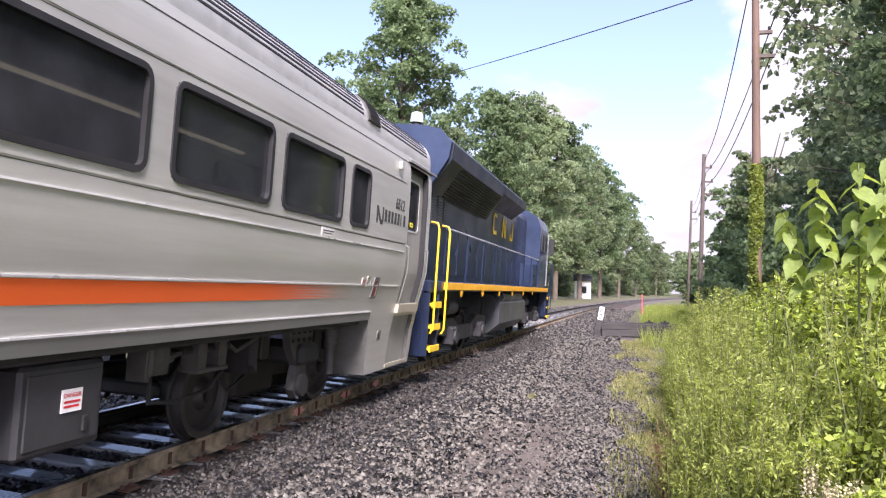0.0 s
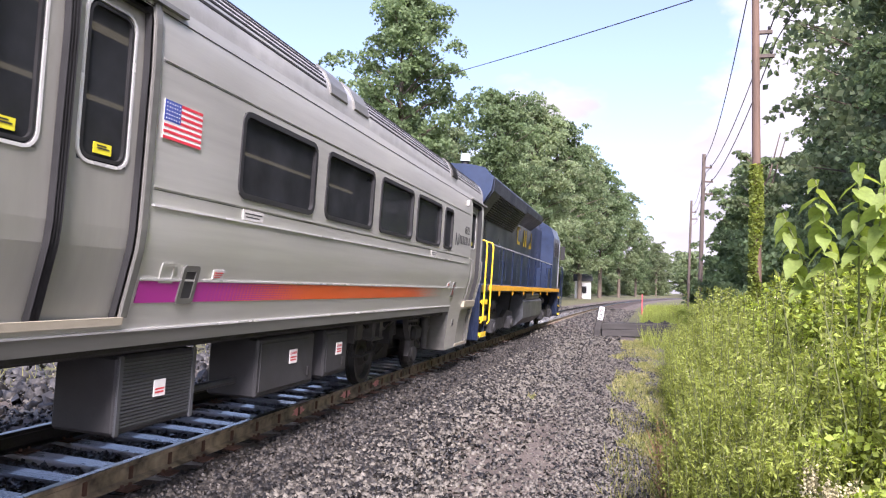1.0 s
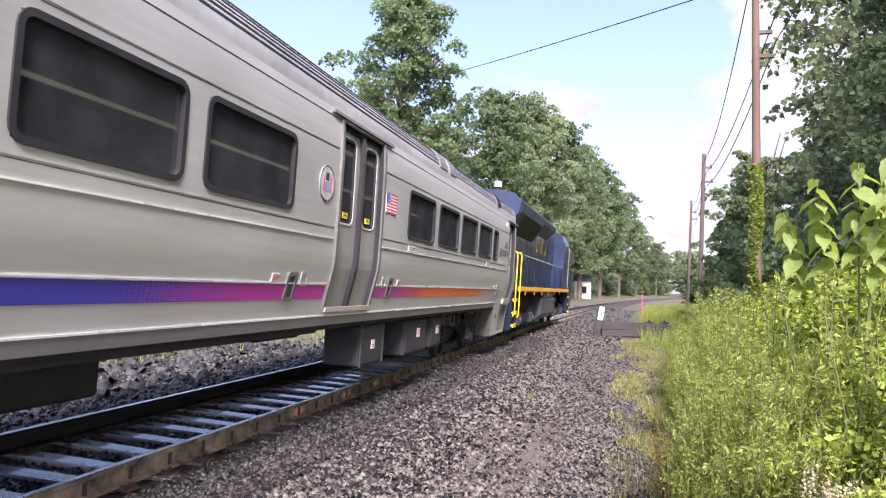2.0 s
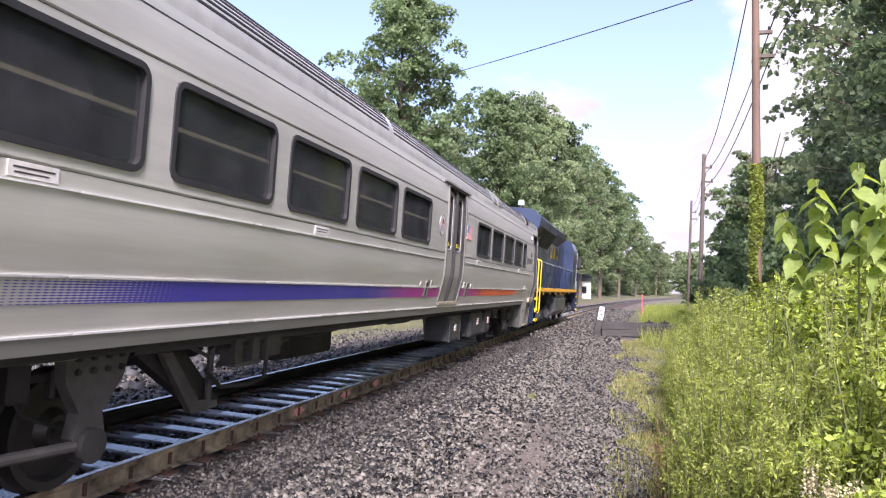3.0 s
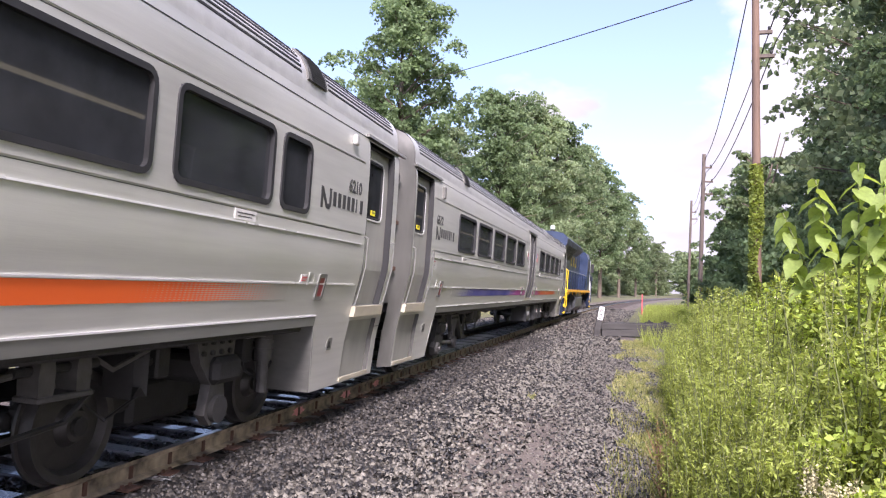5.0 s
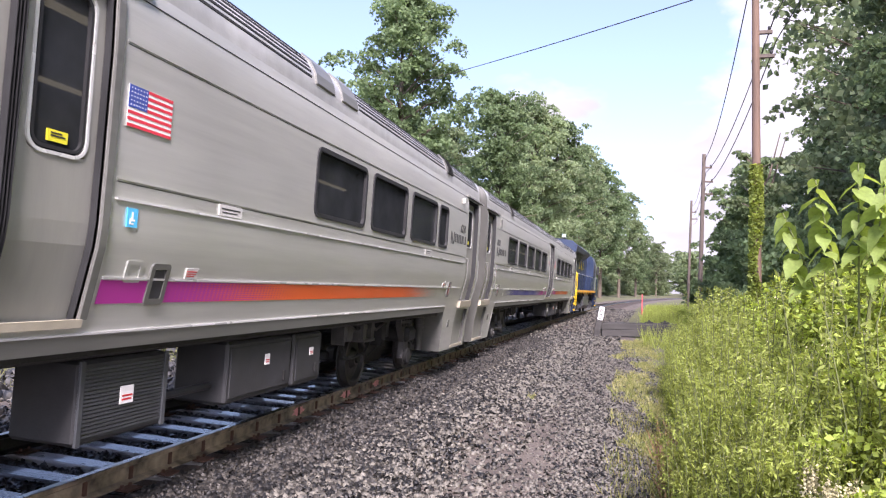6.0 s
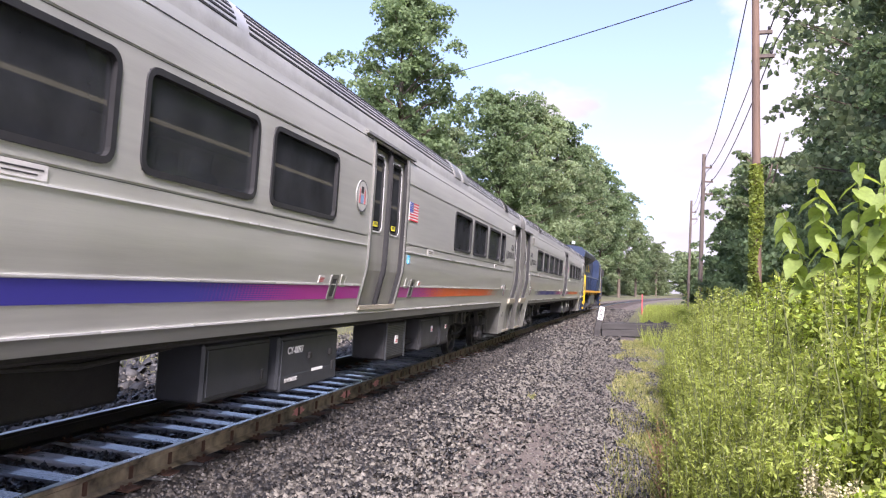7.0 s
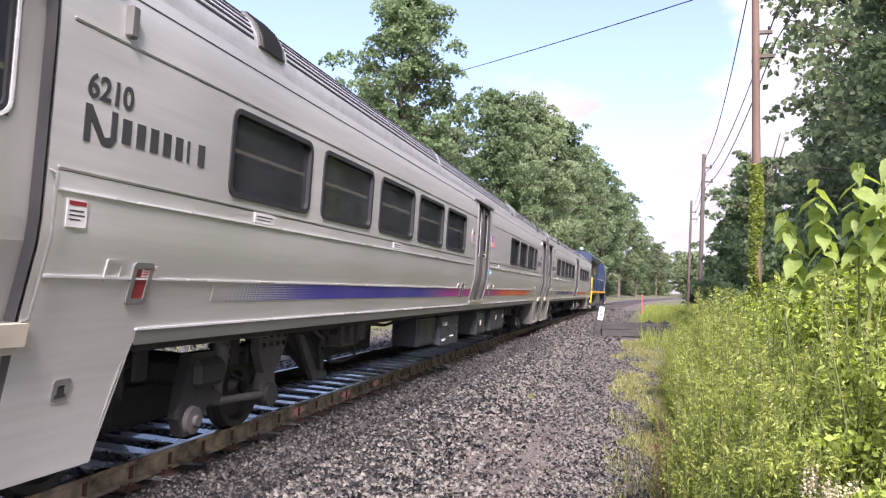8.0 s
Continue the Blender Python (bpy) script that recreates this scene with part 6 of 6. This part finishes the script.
# shrubs under the trees
SHRUB = "rounded green shrub at the foot of the trees"
plant(make_tree(4.6, 2.4, 0.2, 30, 8000, 0.19, 18, LEAF_OAK, SHRUB, 0.2, 0.06, "bush"), [(10.6, 24, -0.3, 0, 1.0), (12.0, 29, -0.3, 80, 1.15), (11.0, 36, -0.3, 160, 1.1), (11.6, 44, -0.3, 210, 1.2), (14.0, 55, -0.3, 20, 1.1), (14.5, 70, -0.3, 100, 0.9), (16.5, 88, -0.3, 170, 1.0), (15, 105, -0.3, 70, 1.3), (13.6, 17, -0.2, 20, 1.1), (16, 22, -0.2, 120, 1.3), (10.6, 32, -0.3, 220, 0.6)])
plant(make_tree(3.6, 2.2, 0.1, 26, 6000, 0.20, 20, LEAF_DARK, "low dark green shrub beyond the track", 0.2, 0.05, "bush"), [at_side(40, -11), at_side(52, -13, 90, 1.2), at_side(66, -11, 180, 0.9), at_side(90, -16, 30, 1.3), at_side(120, -17, 200, 1.4), at_side(160, -16, 60, 1.4), at_side(215, -15, 100, 1.5), at_side(28, -10, 230, 0.9), at_side(18, -12, 20, 1.1)] + [at_side(75 + 13 * i, -15.5 - 2.5 * (i % 3), 47 * i, 1.5 + 0.18 * (i % 4)) for i in range(22)])

# woods behind the row of trees, far from the track
plant(make_tree(9.0, 5.5, 0.0, 40, 6000, 0.6, 23, LEAF_DARK, "distant leafy thicket at the wood's edge", 0.2, 0.1, "bush"), [at_side(s, o, s * 37, k) for s, o, k in ((60, -44, 1.0), (85, -46, 1.1), (110, -42, 1.2), (140, -40, 1.2), (185, -30, 1.3), (225, -28, 1.3), (270, -26, 1.4), (320, -28, 1.5), (370, -22, 1.5), (420, -6, 1.6), (440, 10, 1.6), (460, 26, 1.7))])

# weeds beside the path
VINES = "tangled fresh green vine thicket"
plant(make_tree(1.75, 1.25, 0.0, 44, 22000, 0.046, 21, LEAF_VINE, VINES, 0.1, 0.02, "vine_thicket"), [(7.35, 6.6, -0.4, 0, 1.15), (8.4, 8.6, -0.4, 70, 1.42), (7.3, 9.2, -0.4, 150, 1.12), (8.2, 11.8, -0.4, 220, 1.35), (9.6, 10.5, -0.4, 300, 1.6), (7.6, 13.8, -0.4, 30, 1.1), (9.2, 15.5, -0.4, 110, 1.45), (7.0, 4.8, -0.4, 200, 1.0)])
plant(make_tree(1.9, 1.2, 0.0, 40, 16000, 0.045, 22, LEAF_WEED, "yellow-green leafy weed thicket", 0.2, 0.02, "weed_thicket"), [(6.85, 7.8, -0.42, 0, 0.70), (6.9, 10.8, -0.42, 80, 0.70), (6.9, 15.5, -0.42, 160, 0.62), (8.0, 17.8, -0.4, 250, 0.9), (7.2, 20.5, -0.4, 40, 0.6), (9.0, 20.5, -0.4, 300, 1.0), (8.2, 24.5, -0.4, 120, 0.7), (9.6, 27, -0.4, 20, 0.95), (8.9, 31, -0.4, 60, 0.7), (9.3, 35.5, -0.4, 150, 0.8), (9.9, 41, -0.4, 260, 0.85), (8.0, 38, -0.4, 90, 0.5), (10.8, 48, -0.4, 10, 0.9), (8.2, 46, -0.4, 310, 0.5), (6.75, 5.6, -0.42, 200, 0.66)])


def weed_proto(seed, height, leaf):
    rng = np.random.default_rng(seed)
    wd = thing("tall_weed", "tall thin yellow-green weed with narrow leaves", "weed", "weeds beside the path")
    sh = Shape()
    cen, tips = [], []
    for k in range(4):
        lean = rng.normal(size=2) * 0.16
        h = height * (0.7 + 0.35 * rng.random())
        o = rng.normal(size=2) * 0.06
        pts = [(o[0] + lean[0] * t * t, o[1] + lean[1] * t * t, h * t) for t in (0, 0.35, 0.7, 1.0)]
        sh.tube(pts, 0.007, 4, 0.003, caps=False)
        tips += [(o[0] + lean[0] + 0.035 * rng.normal(), o[1] + lean[1] + 0.035 * rng.normal(), h * (1.0 - 0.12 * rng.random())) for j in range(6)]
        for j in range(170):
            t = 0.2 + 0.8 * rng.random()
            a = rng.random() * 2 * math.pi
            d = 0.015 + 0.09 * (1.2 - t) * rng.random() + 0.01
            cen.append((o[0] + lean[0] * t * t + d * math.cos(a), o[1] + lean[1] * t * t + d * math.sin(a), h * t))
    part("stem", sh, STEM, wd)
    lf = part("leaves", leaf_mesh("leaves", np.array(cen), leaf, rng, LEAF_TALL, 3.0, 0.05, 0.2), LEAF_TALL, wd)
    lf["kind"] = "stuff"
    fl = part("flower_head", leaf_mesh("flower_head", np.array(tips), 0.012, rng, BLOOM), BLOOM, wd, "tiny cream flowers")
    fl["kind"] = "stuff"
    return wd


def weeds():
    rng = random.Random(9)
    protos = [weed_proto(30 + k, h, l) for k, (h, l) in enumerate(((1.45, 0.046), (1.25, 0.044), (1.62, 0.048), (1.0, 0.044)))]
    spots = [[] for _ in protos]
    for i in range(296):
        y = 4.6 + 13 * rng.random() ** 1.4
        edge = 5.20 + 0.20 * math.sin(y * 1.7) + 0.25 * rng.random() + 0.05 * (y - 6)
        x = edge + min(1.0, abs(rng.gauss(0, 0.5)))
        k = 0.62 + 0.5 * min(1, (x - edge) / 0.7) + 0.15 * rng.random()
        spots[i % 4].append((x, y, -0.42, rng.uniform(0, 360), k))
    for p, sp in zip(protos, spots):
        plant(p, sp)


weeds()


def broad_sapling():
    """A sapling with large pale heart-shaped leaves that stands out of the thicket."""
    sp = thing("broad_leaved_sapling", "sapling with large bright drooping green leaves", "sapling")
    sp.location = (6.60, 6.6, -0.06)
    rng = random.Random(3)
    sh = Shape()
    tips = []
    for k, (dx, dy, z) in enumerate(((0, 0, 2.65), (-0.35, -0.1, 2.5), (0.3, 0.1, 2.75), (0.65, -0.1, 2.6), (-0.55, 0.15, 2.25), (0.1, -0.3, 2.4), (0.95, 0.1, 2.7))):
        part("stem", Shape().tube([(0.1 * k / 7, 0, -0.4), (dx * 0.3, dy * 0.3, z * 0.55), (dx, dy, z)], 0.014, 6, 0.006), STEM, sp)
        tips.append((dx, dy, z))
    outline = [(0, 0), (0.26, -0.04), (0.42, 0.22), (0.36, 0.52), (0.13, 0.86), (0, 1.12)]
    lf = Shape()
    n = len(outline)
    for x, y in outline:
        lf.v.append((x * 0.85, y, 0.10 * x - 0.22 * y * y + 0.03 * math.sin(9 * y)))
    for x, y in outline[1:-1]:
        lf.v.append((-x * 0.85, y, 0.10 * x - 0.22 * y * y + 0.03 * math.sin(9 * y + 2)))
    mids = []
    for x, y in outline[1:-1]:
        mids.append(len(lf.v)); lf.v.append((0, y, -0.22 * y * y - 0.03))
    for sgn_, row in ((1, [0, 1, 2, 3, 4, 5]), (-1, [0, 6, 7, 8, 9, 5])):
        mid = [0] + mids + [5]
        for a in range(5):
            face = [row[a], row[a + 1], mid[a + 1], mid[a]]
            face = list(dict.fromkeys(face))
            lf.f.append(tuple(face if sgn_ > 0 else reversed(face)))
    leaf = lf.mesh("leaf", 60)
    leaf.materials.append(LEAF_BIG)
    for dx, dy, z in tips:
        for j in range(15):
            t = 1 - 0.020 * j
            a = j * 137 + rng.uniform(-20, 20)
            k = rng.uniform(0.14, 0.25) * (0.8 if j == 0 else 1)
            m = pose(dx * t, dy * t, z * t, rng.uniform(-60, -12), rng.uniform(-20, 20), a) @ Matrix.Diagonal((k, k, k, 1))
            part("leaf", leaf, LEAF_BIG, sp, at=m)


broad_sapling()


def grass(name, n, area, h0, h1, seed, label, spread=1.0, material=None):
    rng = np.random.default_rng(seed)
    s = area[0] + (area[1] - area[0]) * rng.random(n)
    o = area[2] + (area[3] - area[2]) * rng.random(n)
    # tufts and bare patches
    keep = np.array([noise.noise(Vector((a * 0.55, b * 0.9, seed))) for a, b in zip(s, o)]) > (0.25 - 0.6 * spread)
    s, o = s[keep], o[keep]
    n = len(s)
    x = (1 - np.cos(BEND * s)) / BEND + o * np.cos(BEND * s)
    y = np.sin(BEND * s) / BEND - o * np.sin(BEND * s)
    z = np.array([ground_height(a) for a in o]) - 0.03
    h = h0 + (h1 - h0) * rng.random(n) ** 1.5
    a = rng.random(n) * 2 * np.pi
    w = np.stack([np.cos(a), np.sin(a), 0 * a], 1) * (0.006 + 0.005 * h)[:, None]
    lean = rng.normal(size=(n, 3)) * (0.30 * h)[:, None]
    lean[:, 2] = h
    b = np.stack([x, y, z], 1)
    pts = np.stack([b - w, b + w, b + lean * 0.6 + w * 0.7, b + lean], 1)
    me = soup(name, pts.reshape(-1, 3), None, 4, material or GRASS)
    return tagged(new(name, me), label, "grass", kind="stuff")


grass("grass", 26000, (6, 34, 4.5, 6.4), 0.03, 0.16, 40, "low yellowish grass along the path", 0.42)


def mat_of_grass(spots, seed):
    """Low mats of fresh grass and moss with ragged edges."""
    rng = np.random.default_rng(seed)
    rows = []
    for x0, y0, rx, ry, n in spots:
        a, r = rng.random(n) * 2 * np.pi, np.sqrt(rng.random(n))
        r = r * (0.75 + 0.25 * np.sin(3 * a + x0) + 0.18 * np.sin(7 * a + y0))
        x, y = x0 + rx * r * np.cos(a), y0 + ry * r * np.sin(a)
        rows.append(np.stack([x, y, np.array([ground_height(v) for v in x - BEND / 2 * y * y]) - 0.01], 1))
    b = np.concatenate(rows)
    n = len(b)
    h = 0.02 + 0.09 * rng.random(n) ** 2.5
    a = rng.random(n) * 2 * np.pi
    w = np.stack([np.cos(a), np.sin(a), 0 * a], 1) * (0.006 + 0.03 * h)[:, None]
    lean = rng.normal(size=(n, 3)) * (0.55 * h)[:, None]
    lean[:, 2] = h
    pts = np.stack([b - w, b + w, b + lean * 0.6 + w * 0.7, b + lean], 1)
    return tagged(new("grass", soup("grass", pts.reshape(-1, 3), None, 4, GRASS_FRESH)), "bright low grass mats at the path's edge", "grass", kind="stuff")


GRASS_FRESH = mat("fresh yellow-green grass", (0.22, 0.27, 0.07), 0.6, 0, 0.4, 5, 0.7, 0, island=0.8, through_light=0.35, second=(0.40, 0.37, 0.15))
mat_of_grass([(5.35, 27.0, 0.75, 5.0, 7000), (4.95, 15.4, 0.48, 3.2, 6000), (5.05, 9.6, 0.34, 1.0, 3000), (5.3, 19.8, 0.35, 1.6, 2200), (5.3, 12.2, 0.3, 1.4, 2200), (5.15, 7.4, 0.22, 0.9, 1400), (5.6, 34.5, 1.3, 2.0, 3500), (5.45, 11.4, 0.28, 2.4, 3000), (5.5, 14.6, 0.25, 2.0, 2200), (5.75, 18.0, 0.3, 2.6, 2200), (5.35, 8.2, 0.2, 1.4, 1500), (3.2, 12.6, 0.10, 0.35, 160), (4.6, 22.0, 0.25, 1.0, 600)], 44)

grass("grass", 30000, (26, 95, 5.2, 11.0), 0.15, 0.85, 41, "tall green grass beyond the barrier", 1.0, LEAF_TALL)
grass("grass", 16000, (3, 60, -11, -4.2), 0.08, 0.4, 42, "patchy grass beyond the track", 0.7)
grass("dry_stalks", 1800, (4.6, 9.5, 5.1, 5.9), 0.15, 0.5, 43, "dry brown stalks at the foot of the weeds", 1.0, DRY)


BLOOM_FLUFF = mat("fluffy cream flower heads", (0.36, 0.33, 0.19), 0.8, 0, 0.35, 20, 3, 0, island=0.6)


def flower_heads():
    rng = np.random.default_rng(50)
    fl = thing("flowering_weed", "weed with fluffy cream flower heads", "weed", "weeds beside the path")
    fl.location = (5.78, 4.4, -0.42)
    sh = Shape()
    cen = []
    for k in range(7):
        dx, dy, z = rng.normal() * 0.08, rng.normal() * 0.08, 0.72 + 0.2 * rng.random()
        sh.tube([(0, 0, 0), (dx * 0.5, dy * 0.5, z * 0.6), (dx, dy, z)], 0.006, 4, 0.003)
        for j in range(170):
            cen.append((dx + rng.normal() * 0.026, dy + rng.normal() * 0.026, z + rng.normal() * 0.035))
    part("stem", sh, STEM, fl)
    h = part("flower_head", leaf_mesh("flower_head", np.array(cen), 0.019, rng, BLOOM_FLUFF), BLOOM_FLUFF, fl, "cream flower heads")
    h["kind"] = "stuff"


flower_heads()


# ---- movement ----
def run(t):
    """Metres that the train has gone at t seconds."""
    slip = np.interp(t, (0.0, 0.5, 1.0, 2.0, 3.5, 4.5, 5.5, 6.5, 7.5, 8.0), SLIP)
    return 4.3418 * t + 0.07539 * t * t + 0.005465 * t ** 3 + float(slip)


SLIP = (0.13, 0.08, 0.0, 0.0, 0.0, 0.06, 0.06, 0.0, 0.0, -0.08)


def motions():
    times = [0.5 * i for i in range(17)]
    for car, s0, half in ((coach_a, -1.70, 9.1), (coach_b, -27.61, 9.1), (engine, 20.75, 5.2)):
        walk(car, [(t, on_track(s0 + run(t), half)) for t in times])
    for sets in (wheels_a, wheels_b, wheels_e):
        for ws, y, r in sets:
            walk(ws, [(k / 15, pose(0, y, r) @ Matrix.Rotation(-run(k / 15) / r, 4, "X")) for k in range(121)])


motions()
